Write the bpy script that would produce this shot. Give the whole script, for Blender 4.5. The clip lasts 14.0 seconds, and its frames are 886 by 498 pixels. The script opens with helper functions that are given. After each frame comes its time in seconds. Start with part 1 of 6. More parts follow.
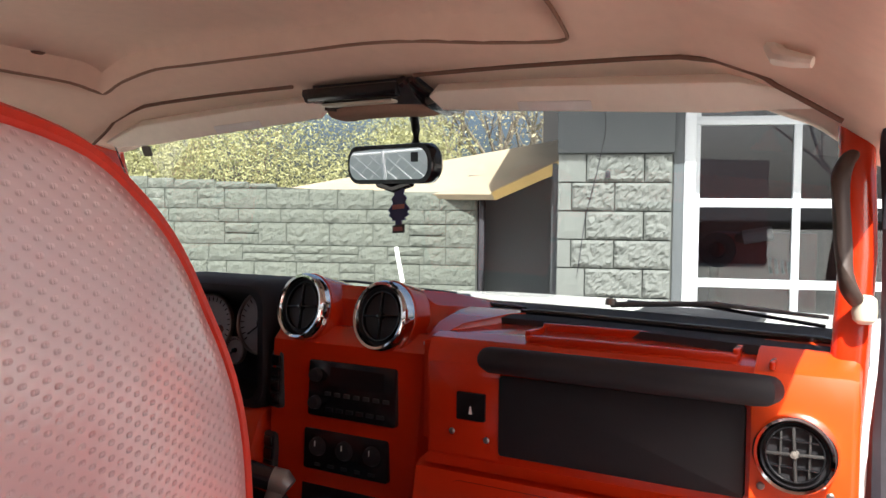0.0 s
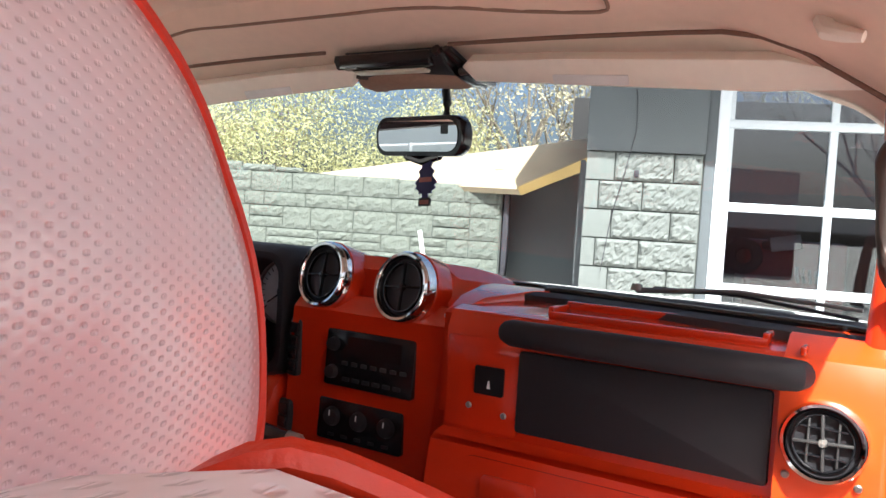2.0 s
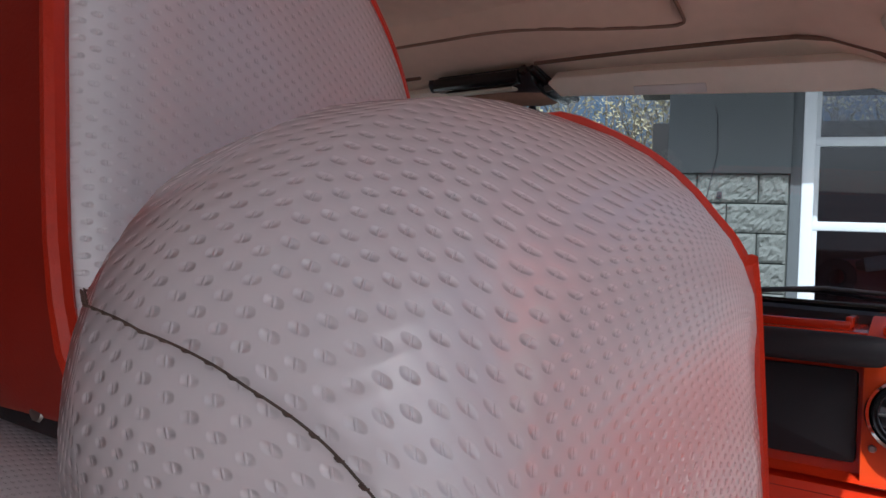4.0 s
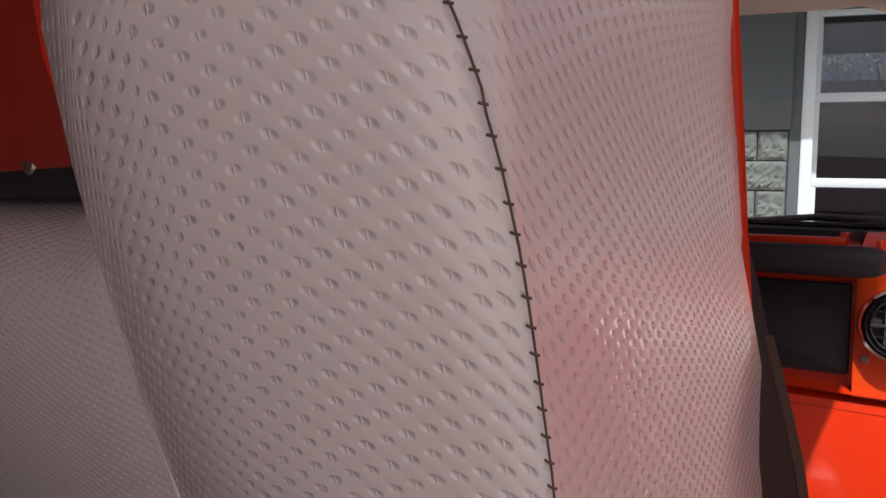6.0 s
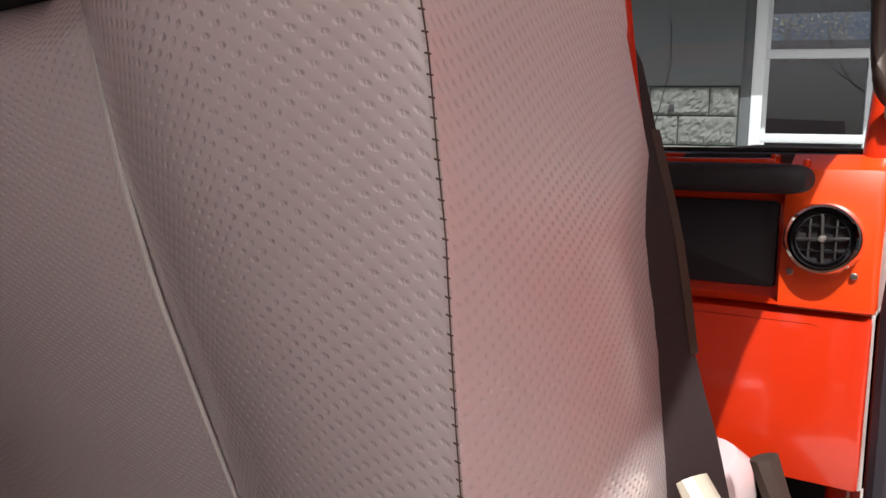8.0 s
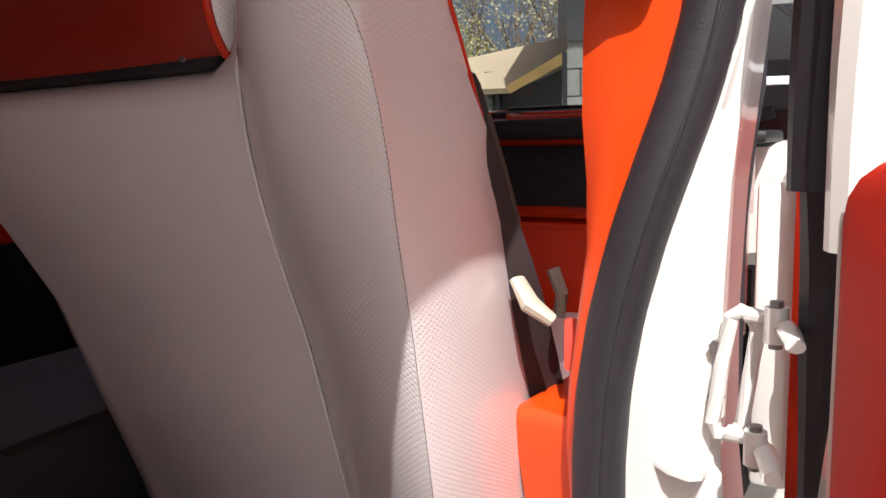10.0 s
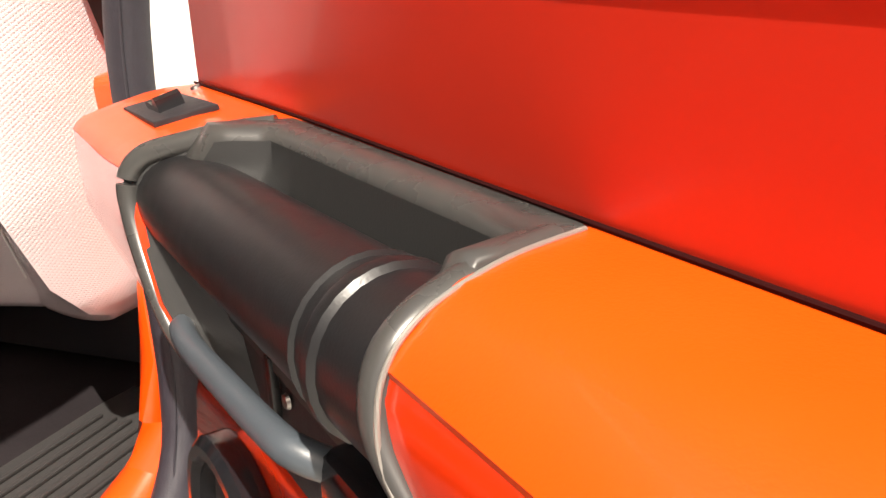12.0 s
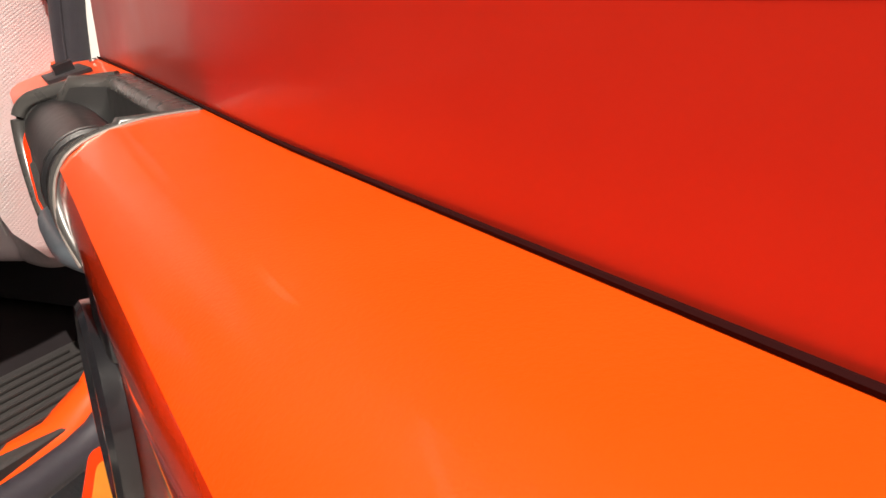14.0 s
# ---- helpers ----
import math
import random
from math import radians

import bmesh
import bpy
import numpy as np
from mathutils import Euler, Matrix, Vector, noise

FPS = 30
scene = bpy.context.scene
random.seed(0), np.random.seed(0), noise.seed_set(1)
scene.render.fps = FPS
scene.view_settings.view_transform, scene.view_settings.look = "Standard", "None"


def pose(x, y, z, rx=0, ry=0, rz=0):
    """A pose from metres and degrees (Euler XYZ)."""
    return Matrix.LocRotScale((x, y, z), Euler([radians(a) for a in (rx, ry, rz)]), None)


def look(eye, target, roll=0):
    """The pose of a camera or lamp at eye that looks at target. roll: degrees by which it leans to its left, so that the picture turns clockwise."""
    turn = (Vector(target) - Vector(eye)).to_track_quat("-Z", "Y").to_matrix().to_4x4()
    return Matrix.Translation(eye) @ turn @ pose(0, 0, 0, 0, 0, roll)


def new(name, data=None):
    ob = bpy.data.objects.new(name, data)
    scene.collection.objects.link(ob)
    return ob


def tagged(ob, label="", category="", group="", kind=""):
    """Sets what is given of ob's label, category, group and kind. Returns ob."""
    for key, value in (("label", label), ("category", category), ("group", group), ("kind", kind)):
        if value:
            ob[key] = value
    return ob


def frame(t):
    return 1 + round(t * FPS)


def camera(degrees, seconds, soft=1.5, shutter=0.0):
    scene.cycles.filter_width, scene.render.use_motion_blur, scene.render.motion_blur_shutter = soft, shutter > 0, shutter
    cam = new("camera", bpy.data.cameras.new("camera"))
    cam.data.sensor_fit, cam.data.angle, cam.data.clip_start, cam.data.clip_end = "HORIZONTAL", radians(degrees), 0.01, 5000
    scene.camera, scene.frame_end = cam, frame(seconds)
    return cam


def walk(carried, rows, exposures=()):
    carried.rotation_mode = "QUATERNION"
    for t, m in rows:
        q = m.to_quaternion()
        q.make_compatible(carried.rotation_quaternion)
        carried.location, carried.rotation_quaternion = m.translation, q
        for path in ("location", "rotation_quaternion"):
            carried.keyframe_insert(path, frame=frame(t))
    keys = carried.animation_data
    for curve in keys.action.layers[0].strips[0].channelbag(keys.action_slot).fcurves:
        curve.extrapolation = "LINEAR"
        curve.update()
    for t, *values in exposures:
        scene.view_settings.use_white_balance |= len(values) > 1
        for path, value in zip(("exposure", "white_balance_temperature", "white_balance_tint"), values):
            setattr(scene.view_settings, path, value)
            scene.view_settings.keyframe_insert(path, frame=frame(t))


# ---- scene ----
cam = camera(60.0, 14.0)
PATH = [
    (0, (0.8, -0.181, 1.554), (-0.179, 1.561, 1.483), 0.7),
    (0.5, (0.77, -0.119, 1.547), (-0.143, 1.657, 1.449), 1.1),
    (0.8, (0.76, -0.094, 1.539), (-0.161, 1.675, 1.396), 1.5),
    (1, (0.760, -0.071, 1.535), (-0.127, 1.719, 1.428), 3.0),
    (1.5, (0.773, -0.098, 1.522), (-0.178, 1.658, 1.408), 2.9),
    (2, (0.788, -0.167, 1.512), (-0.24, 1.546, 1.43), 3.6),
    (2.5, (0.795, -0.223, 1.507), (-0.309, 1.444, 1.463), 4.1),
    (3, (0.807, -0.27, 1.496), (-0.364, 1.351, 1.478), 4.0),
    (5.3, (0.835, -0.268, 1.41), (-0.365, 1.332, 1.377), 1.2),
    (5.5, (0.834, -0.268, 1.404), (-0.363, 1.334, 1.347), 1.4),
    (6, (0.835, -0.269, 1.39), (-0.362, 1.331, 1.309), 1.8),
    (6.5, (0.841, -0.272, 1.375), (-0.348, 1.333, 1.285), 1.6),
    (7, (0.843, -0.27, 1.363), (-0.321, 1.353, 1.247), 1.8),
    (7.2, (0.843, -0.269, 1.356), (-0.31, 1.36, 1.225), 2.5),
    (9.3, (0.978, -0.437, 1.313), (-0.058, 1.254, 1.058), -0.5),
    (9.5, (0.998, -0.467, 1.315), (-0.037, 1.223, 1.051), -0.6),
    (10, (1.071, -0.574, 1.334), (0.043, 1.119, 1.054), -1.4),
    (10.5, (1.09, -0.686, 1.3), (0.288, 1.085, 0.832), -2.6),
    (11, (1.233, -0.603, 1.204), (0.448, 1.168, 0.707), -2.9),
    (11.5, (1.332, -0.607, 1.175), (0.625, 1.172, 0.596), -2.1),
    (12, (1.374, -0.591, 1.151), (0.697, 1.194, 0.556), -2.1),
    (12.5, (1.412, -0.595, 1.14), (0.739, 1.186, 0.529), -2.8),
    (13, (1.453, -0.609, 1.135), (0.788, 1.175, 0.521), -2.3),
    (13.5, (1.505, -0.64, 1.129), (0.803, 1.138, 0.541), -2.6),
    (14, (1.579, -0.691, 1.134), (0.841, 1.073, 0.549), -2.7),
]
EXPOSURE = [(0, 1.34, 6300, 8), (0.5, 1.42, 6300, 7), (1.5, 1.85, 6200, 7), (2.5, 1.42, 5600, 5), (3.0, 0.78, 5250, 4), (5.5, 0.22, 6050, 12), (7, 0.25, 6300, 12), (9.5, 0.38, 6350, 11), (10.5, 0.50, 6600, 12), (11.2, 0.72, 6900, 11), (12, 1.04, 7000, 10), (13, 0.70, 7000, 11), (14, 0.48, 7000, 12)]
walk(cam, [(t, look(eye, target, roll)) for t, eye, target, roll in PATH], EXPOSURE)

# ---- world, sun, exposure ----
SUN_WAY = Vector((0.30, -0.50, 0.815)).normalized()
world = bpy.data.worlds.new("sky")
scene.world = world
world.use_nodes = True
wn = world.node_tree
sky = wn.nodes.new("ShaderNodeTexSky")
sky.sky_type = 'NISHITA'
sky.sun_disc = False
sky.sun_elevation = math.asin(SUN_WAY.z)
sky.sun_rotation = math.atan2(SUN_WAY.x, SUN_WAY.y)
sky.air_density, sky.dust_density = 0.8, 8.0
wn.links.new(sky.outputs[0], wn.nodes["Background"].inputs[0])
wn.nodes["Background"].inputs[1].default_value = 0.085
sun_data = bpy.data.lights.new("sun", 'SUN')
sun_data.energy, sun_data.angle, sun_data.color = 5.0, radians(0.55), (1.0, 0.95, 0.88)
sun = new("sun", sun_data)
sun.matrix_world = look(SUN_WAY * 30, (0, 0, 0))

# ---- node helpers ----


def material(name, colour, rough=0.5, metal=0.0, coat=0.0, vary=0.12, grain=40.0, bump=0.0, bump_scale=400.0, spec=0.5, tint=None):
    """A surface with broad and fine variation of colour and roughness, and a fine relief."""
    m = bpy.data.materials.new(name)
    m.use_nodes = True
    nt = m.node_tree
    b = nt.nodes["Principled BSDF"]
    tc = nt.nodes.new("ShaderNodeTexCoord")
    big = nt.nodes.new("ShaderNodeTexNoise")
    big.inputs["Scale"].default_value = grain / 8
    fine = nt.nodes.new("ShaderNodeTexNoise")
    fine.inputs["Scale"].default_value = grain * 4
    fine.inputs["Detail"].default_value = 6
    for n in (big, fine):
        nt.links.new(tc.outputs["Object"], n.inputs["Vector"])
    add = nt.nodes.new("ShaderNodeMath")
    add.operation = 'ADD'
    nt.links.new(big.outputs["Fac"], add.inputs[0])
    nt.links.new(fine.outputs["Fac"], add.inputs[1])
    ramp = nt.nodes.new("ShaderNodeMapRange")
    ramp.inputs["From Min"].default_value, ramp.inputs["From Max"].default_value = 0.6, 1.4
    nt.links.new(add.outputs[0], ramp.inputs["Value"])
    mix = nt.nodes.new("ShaderNodeMix")
    mix.data_type = 'RGBA'
    other = tint or tuple(max(0.0, c * (1 - 2 * vary)) for c in colour)
    mix.inputs["A"].default_value = (*other, 1)
    mix.inputs["B"].default_value = (*colour, 1)
    nt.links.new(ramp.outputs[0], mix.inputs["Factor"])
    nt.links.new(mix.outputs["Result"], b.inputs["Base Color"])
    rr = nt.nodes.new("ShaderNodeMapRange")
    rr.inputs["To Min"].default_value, rr.inputs["To Max"].default_value = rough * 0.85, min(1.0, rough * 1.2)
    nt.links.new(fine.outputs["Fac"], rr.inputs["Value"])
    nt.links.new(rr.outputs[0], b.inputs["Roughness"])
    b.inputs["Metallic"].default_value = metal
    b.inputs["Coat Weight"].default_value = coat
    b.inputs["Coat Roughness"].default_value = 0.06
    b.inputs["Specular IOR Level"].default_value = spec
    if bump:
        n2 = nt.nodes.new("ShaderNodeTexNoise")
        n2.inputs["Scale"].default_value = bump_scale
        n2.inputs["Detail"].default_value = 5
        nt.links.new(tc.outputs["Object"], n2.inputs["Vector"])
        bp = nt.nodes.new("ShaderNodeBump")
        bp.inputs["Strength"].default_value = bump
        bp.inputs["Distance"].default_value = 0.6 / bump_scale
        nt.links.new(n2.outputs["Fac"], bp.inputs["Height"])
        nt.links.new(bp.outputs[0], b.inputs["Normal"])
    return m


def weave(name, colour, tint, cell_w=0.0038, cell_h=0.0022, strength=0.5, rough=0.33):
    """Vinyl with a pressed basket weave, laid out by the UV map in metres."""
    m = material(name, colour, rough=rough, vary=0.02, grain=6, tint=tint)
    nt = m.node_tree
    b = nt.nodes["Principled BSDF"]
    uv = nt.nodes.new("ShaderNodeUVMap")
    sep = nt.nodes.new("ShaderNodeSeparateXYZ")
    nt.links.new(uv.outputs[0], sep.inputs[0])

    def calc(op, a, c=None):
        n = nt.nodes.new("ShaderNodeMath")
        n.operation = op
        for i, v in enumerate((a, c)):
            if v is None:
                continue
            if isinstance(v, (int, float)):
                n.inputs[i].default_value = v
            else:
                nt.links.new(v, n.inputs[i])
        return n.outputs[0]

    # staggered flat ovals with small pits between them and a thin bar standing in each pit
    cu = calc('COSINE', calc('MULTIPLY', sep.outputs[0], math.pi / cell_w))
    cv = calc('COSINE', calc('MULTIPLY', sep.outputs[1], math.pi / cell_h))
    raw = calc('MULTIPLY', cu, cv)

    def smooth(v, lo, hi):
        n = nt.nodes.new("ShaderNodeMapRange")
        n.interpolation_type = 'SMOOTHSTEP'
        n.inputs["From Min"].default_value, n.inputs["From Max"].default_value = lo, hi
        nt.links.new(v, n.inputs["Value"])
        return n.outputs[0]

    flat_top = smooth(raw, -0.97, -0.25)
    bar = calc('MULTIPLY', calc('SUBTRACT', 1.0, flat_top), smooth(calc('ABSOLUTE', cu), 0.975, 0.998))
    cloth = calc('ADD', calc('ADD', flat_top, calc('MULTIPLY', bar, 0.6)), calc('MULTIPLY', raw, 0.16))
    bp = nt.nodes.new("ShaderNodeBump")
    bp.inputs["Strength"].default_value = strength
    bp.inputs["Distance"].default_value = 0.0007
    nt.links.new(cloth, bp.inputs["Height"])
    nt.links.new(bp.outputs[0], b.inputs["Normal"])
    b.inputs["Specular IOR Level"].default_value = 0.5
    b.inputs["Coat Weight"].default_value = 0.9
    b.inputs["Coat Roughness"].default_value = 0.09
    nt.links.new(bp.outputs[0], b.inputs["Coat Normal"])
    return m


def clear_glass(name, tint=(0.9, 0.95, 0.94), ior=1.45):
    m = bpy.data.materials.new(name)
    m.use_nodes = True
    nt = m.node_tree
    b = nt.nodes["Principled BSDF"]
    b.inputs["Base Color"].default_value = (*tint, 1)
    b.inputs["Roughness"].default_value = 0.0
    b.inputs["IOR"].default_value = ior
    b.inputs["Transmission Weight"].default_value = 1.0
    return m


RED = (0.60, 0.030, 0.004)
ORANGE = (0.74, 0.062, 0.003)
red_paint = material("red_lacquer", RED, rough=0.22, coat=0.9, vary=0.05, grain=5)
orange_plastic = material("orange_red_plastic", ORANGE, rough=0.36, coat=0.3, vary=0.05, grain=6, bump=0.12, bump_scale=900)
door_red = material("crimson_lacquer", (0.53, 0.028, 0.013), rough=0.33, coat=0.10, spec=0.25, vary=0.06, grain=5)
dark_red_hide = material("dark_red_hide", (0.26, 0.014, 0.005), rough=0.42, vary=0.1, grain=12, bump=0.15, bump_scale=700)
piping_red = material("red_piping", (0.62, 0.030, 0.006), rough=0.4, vary=0.1, grain=60, bump=0.3, bump_scale=900)
seat_white = weave("white_woven_vinyl", (0.755, 0.700, 0.720), (0.73, 0.675, 0.69))
seat_plain = material("smooth_white_vinyl", (0.56, 0.50, 0.49), rough=0.42, vary=0.06, grain=10, bump=0.12, bump_scale=900)
thread_grey = material("grey_thread", (0.13, 0.09, 0.07), rough=0.7, vary=0.2, grain=200)
thread_white = material("pale_thread", (0.88, 0.86, 0.84), rough=0.35, vary=0.1, grain=200)
headliner = material("tan_headliner_cloth", (0.84, 0.61, 0.49), rough=0.9, vary=0.05, grain=10, bump=0.3, bump_scale=1500, spec=0.2)
visor_cloth = material("beige_visor_cloth", (0.90, 0.82, 0.72), rough=0.85, vary=0.05, grain=12, bump=0.25, bump_scale=1200, spec=0.2)
black_grain = material("black_grained_plastic", (0.020, 0.019, 0.022), rough=0.5, vary=0.2, grain=30, bump=0.35, bump_scale=900)
black_soft = material("black_soft_pad", (0.016, 0.015, 0.020), rough=0.62, vary=0.2, grain=18, bump=0.3, bump_scale=700)
black_gloss = material("black_gloss_plastic", (0.012, 0.012, 0.014), rough=0.16, vary=0.1, grain=20)
rubber = material("black_rubber", (0.028, 0.025, 0.034), rough=0.55, vary=0.2, grain=30, bump=0.25, bump_scale=500)
grey_satin = material("grey_satin_plastic", (0.048, 0.046, 0.045), rough=0.34, vary=0.1, grain=30, bump=0.12, bump_scale=900)
silver_satin = material("silver_satin_paint", (0.30, 0.28, 0.255), rough=0.33, metal=0.5, vary=0.06, grain=30)
cup_grey = material("dark_grey_cup_plastic", (0.027, 0.027, 0.027), rough=0.36, vary=0.08, grain=30, bump=0.1, bump_scale=900)
grip_grey = material("dark_grip_plastic", (0.011, 0.011, 0.012), rough=0.34, spec=0.4, vary=0.08, grain=30, bump=0.1, bump_scale=900)
blue_grey = material("blue_grey_satin_plastic", (0.055, 0.066, 0.078), rough=0.38, vary=0.08, grain=30, bump=0.1, bump_scale=900)
rim_grey = material("grey_satin_rim_plastic", (0.060, 0.059, 0.057), rough=0.27, metal=0.25, vary=0.06, grain=12, bump=0.015, bump_scale=1500)
# near-black maroon that paints the shade inside panel gaps
gap_shade = material("maroon_gap_shade", (0.022, 0.002, 0.002), rough=0.8, vary=0.2, grain=20, spec=0.1)
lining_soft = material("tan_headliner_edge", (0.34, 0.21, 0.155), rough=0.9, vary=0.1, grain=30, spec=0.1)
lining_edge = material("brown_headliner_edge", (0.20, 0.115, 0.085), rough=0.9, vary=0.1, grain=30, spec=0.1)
chrome = material("chrome", (0.78, 0.77, 0.75), rough=0.06, metal=1.0, vary=0.02, grain=20)
screw_metal = material("dull_screw_metal", (0.35, 0.33, 0.31), rough=0.35, metal=0.9, vary=0.1, grain=80)
white_body = material("white_body_paint", (0.82, 0.82, 0.80), rough=0.25, coat=0.6, vary=0.02, grain=6)
grey_metal = material("grey_coated_steel", (0.30, 0.295, 0.29), rough=0.4, metal=0.5, vary=0.15, grain=40)
carpet = material("dark_carpet", (0.022, 0.018, 0.020), rough=0.95, vary=0.3, grain=60, bump=0.8, bump_scale=900, spec=0.1)
sill_plastic = material("grey_sill_plastic", (0.036, 0.034, 0.034), rough=0.5, vary=0.12, grain=30, bump=0.3, bump_scale=500)
belt_web = material("dark_belt_webbing", (0.030, 0.019, 0.020), rough=0.7, vary=0.15, grain=80, bump=0.5, bump_scale=1800)
brown_trim = material("grey_brown_plastic", (0.060, 0.042, 0.035), rough=0.5, vary=0.08, grain=30, bump=0.15, bump_scale=800)
cream_plastic = material("cream_plastic", (0.62, 0.58, 0.47), rough=0.4, vary=0.06, grain=30)
blue_card = material("dark_blue_card", (0.014, 0.016, 0.11), rough=0.6, vary=0.1, grain=60)
pink_card = material("dull_pink_card", (0.36, 0.13, 0.12), rough=0.6, vary=0.1, grain=60)
gauge_face = material("pale_gauge_face", (0.42, 0.40, 0.42), rough=0.4, vary=0.06, grain=40)
amber_lens = material("amber_lens", (0.42, 0.15, 0.02), rough=0.18, vary=0.1, grain=30, coat=0.5)
mirror_face = material("mirror_silver", (0.86, 0.87, 0.86), rough=0.01, metal=1.0, vary=0.0, grain=5)
stone_grey = material("grey_green_cast_stone", (0.140, 0.152, 0.140), rough=0.85, vary=0.25, grain=9, bump=1.0, bump_scale=26, tint=(0.10, 0.11, 0.09))
joint_dark = material("recessed_joint", (0.075, 0.080, 0.075), rough=0.95, vary=0.2, grain=20)
split_block = material("split_face_block", (0.170, 0.180, 0.172), rough=0.92, vary=0.16, grain=22, bump=0.6, bump_scale=34, tint=(0.125, 0.132, 0.125))
smooth_block = material("smooth_grey_block", (0.165, 0.175, 0.168), rough=0.9, vary=0.1, grain=12, bump=0.4, bump_scale=160)
dark_render = material("dark_grey_painted_wall", (0.105, 0.115, 0.125), rough=0.85, vary=0.1, grain=6, bump=0.3, bump_scale=120)
shingle_tan = material("pale_tan_roofing", (0.39, 0.32, 0.225), rough=0.9, vary=0.15, grain=12, bump=0.5, bump_scale=60)
yellow_wood = material("yellow_bare_wood", (0.62, 0.42, 0.16), rough=0.7, vary=0.2, grain=14, bump=0.3, bump_scale=90)
lawn_green = material("short_lawn", (0.055, 0.085, 0.030), rough=0.95, vary=0.35, grain=40, bump=0.6, bump_scale=200, spec=0.1)
white_frame = material("white_painted_metal", (0.66, 0.69, 0.73), rough=0.4, vary=0.05, grain=10)
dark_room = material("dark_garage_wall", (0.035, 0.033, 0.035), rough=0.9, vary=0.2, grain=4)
machine_red = material("red_machine_paint", (0.30, 0.02, 0.015), rough=0.35, coat=0.4, vary=0.15, grain=6)
machine_grey = material("pale_grey_enamel", (0.55, 0.55, 0.54), rough=0.4, vary=0.1, grain=10)
concrete = material("weathered_concrete", (0.52, 0.50, 0.465), rough=0.92, vary=0.18, grain=2.5, bump=0.5, bump_scale=90)
bark = material("grey_brown_bark", (0.20, 0.165, 0.125), rough=0.9, vary=0.25, grain=14, bump=0.8, bump_scale=60)
leaf_green = material("yellow_green_leaf", (0.36, 0.345, 0.16), rough=0.7, vary=0.3, grain=3, tint=(0.27, 0.27, 0.12))
leaf_dry = material("pale_dry_twig_leaf", (0.42, 0.38, 0.24), rough=0.7, vary=0.25, grain=3)
twig_red = material("reddish_twig", (0.22, 0.085, 0.06), rough=0.85, vary=0.2, grain=8)
brick_far = material("dull_red_brick", (0.20, 0.055, 0.04), rough=0.9, vary=0.2, grain=5)
wind_glass = clear_glass("windscreen_glass")
pane_glass = clear_glass("window_pane_glass", (0.36, 0.38, 0.44), 1.75)
tint_glass = clear_glass("dark_tinted_glass", (0.10, 0.10, 0.11))

# ---- mesh helpers ----


def bm_box(bm, c, s, m=None, bevel=0.0):
    got = bmesh.ops.create_cube(bm, size=1.0, matrix=(m or Matrix()) @ Matrix.Translation(c) @ Matrix.Diagonal((*s, 1)))
    if bevel:
        edges = list({e for v in got["verts"] for e in v.link_edges})
        bmesh.ops.bevel(bm, geom=edges, offset=min(bevel, min(s) * 0.45), segments=2, affect='EDGES', profile=0.5)
    return bm


def box(c, s, m=None, bevel=0.004):
    return bm_box(bmesh.new(), c, s, m, bevel)


def bm_loft(bm, rings, closed=True, caps=True):
    """Skin a list of rings of equal count."""
    rows = [[bm.verts.new(p) for p in ring] for ring in rings]
    n = len(rows[0])
    uv = bm.loops.layers.uv.verify()
    us = [0.0]
    mid = rings[len(rings) // 2]
    for i in range(n):
        us.append(us[-1] + (Vector(mid[(i + 1) % n]) - Vector(mid[i])).length)
    vs = [0.0]
    for j in range(len(rings) - 1):
        k = n // 4
        vs.append(vs[-1] + (Vector(rings[j + 1][k]) - Vector(rings[j][k])).length)
    for j in range(len(rows) - 1):
        for i in range(n if closed else n - 1):
            i2 = (i + 1) % n
            f = bm.faces.new((rows[j][i], rows[j][i2], rows[j + 1][i2], rows[j + 1][i]))
            for loop, (a, c) in zip(f.loops, ((i, j), (i + 1, j), (i + 1, j + 1), (i, j + 1))):
                loop[uv].uv = (us[a], vs[c])
    if caps and closed:
        bm.faces.new(list(reversed(rows[0])))
        bm.faces.new(rows[-1])
    return bm


def bm_tube(bm, pts, r, seg=8, closed=False, flat=1.0):
    """A round (or flattened) tube along points."""
    pts = [Vector(p) for p in pts]
    n = len(pts)
    rings, up = [], Vector((0.13, 0.21, 0.97))
    for i, p in enumerate(pts):
        a = pts[(i - 1) % n] if closed or i else p
        c = pts[(i + 1) % n] if closed or i < n - 1 else p
        t = (c - a).normalized()
        side = t.cross(up)
        if side.length < 0.05:
            side = t.cross(Vector((1, 0, 0)))
        side.normalize()
        top = side.cross(t)
        rad = r[i] if isinstance(r, (list, tuple)) else r
        rings.append([p + side * math.cos(2 * math.pi * k / seg) * rad + top * math.sin(2 * math.pi * k / seg) * rad * flat for k in range(seg)])
    if closed:
        rings.append(rings[0])
        return bm_loft(bm, rings, True, False)
    return bm_loft(bm, rings)


def glide(pts, k=6):
    """A smooth line through points."""
    pts = [Vector(p) for p in pts]
    out = []
    for i in range(len(pts) - 1):
        a, b, c, d = pts[max(i - 1, 0)], pts[i], pts[i + 1], pts[min(i + 2, len(pts) - 1)]
        for j in range(k):
            t = j / k
            out.append(0.5 * (2 * b + (c - a) * t + (2 * a - 5 * b + 4 * c - d) * t * t + (3 * b - a - 3 * c + d) * t * t * t))
    return out + [pts[-1]]


def tube(pts, r, seg=8, closed=False, flat=1.0):
    return bm_tube(bmesh.new(), pts, r, seg, closed, flat)


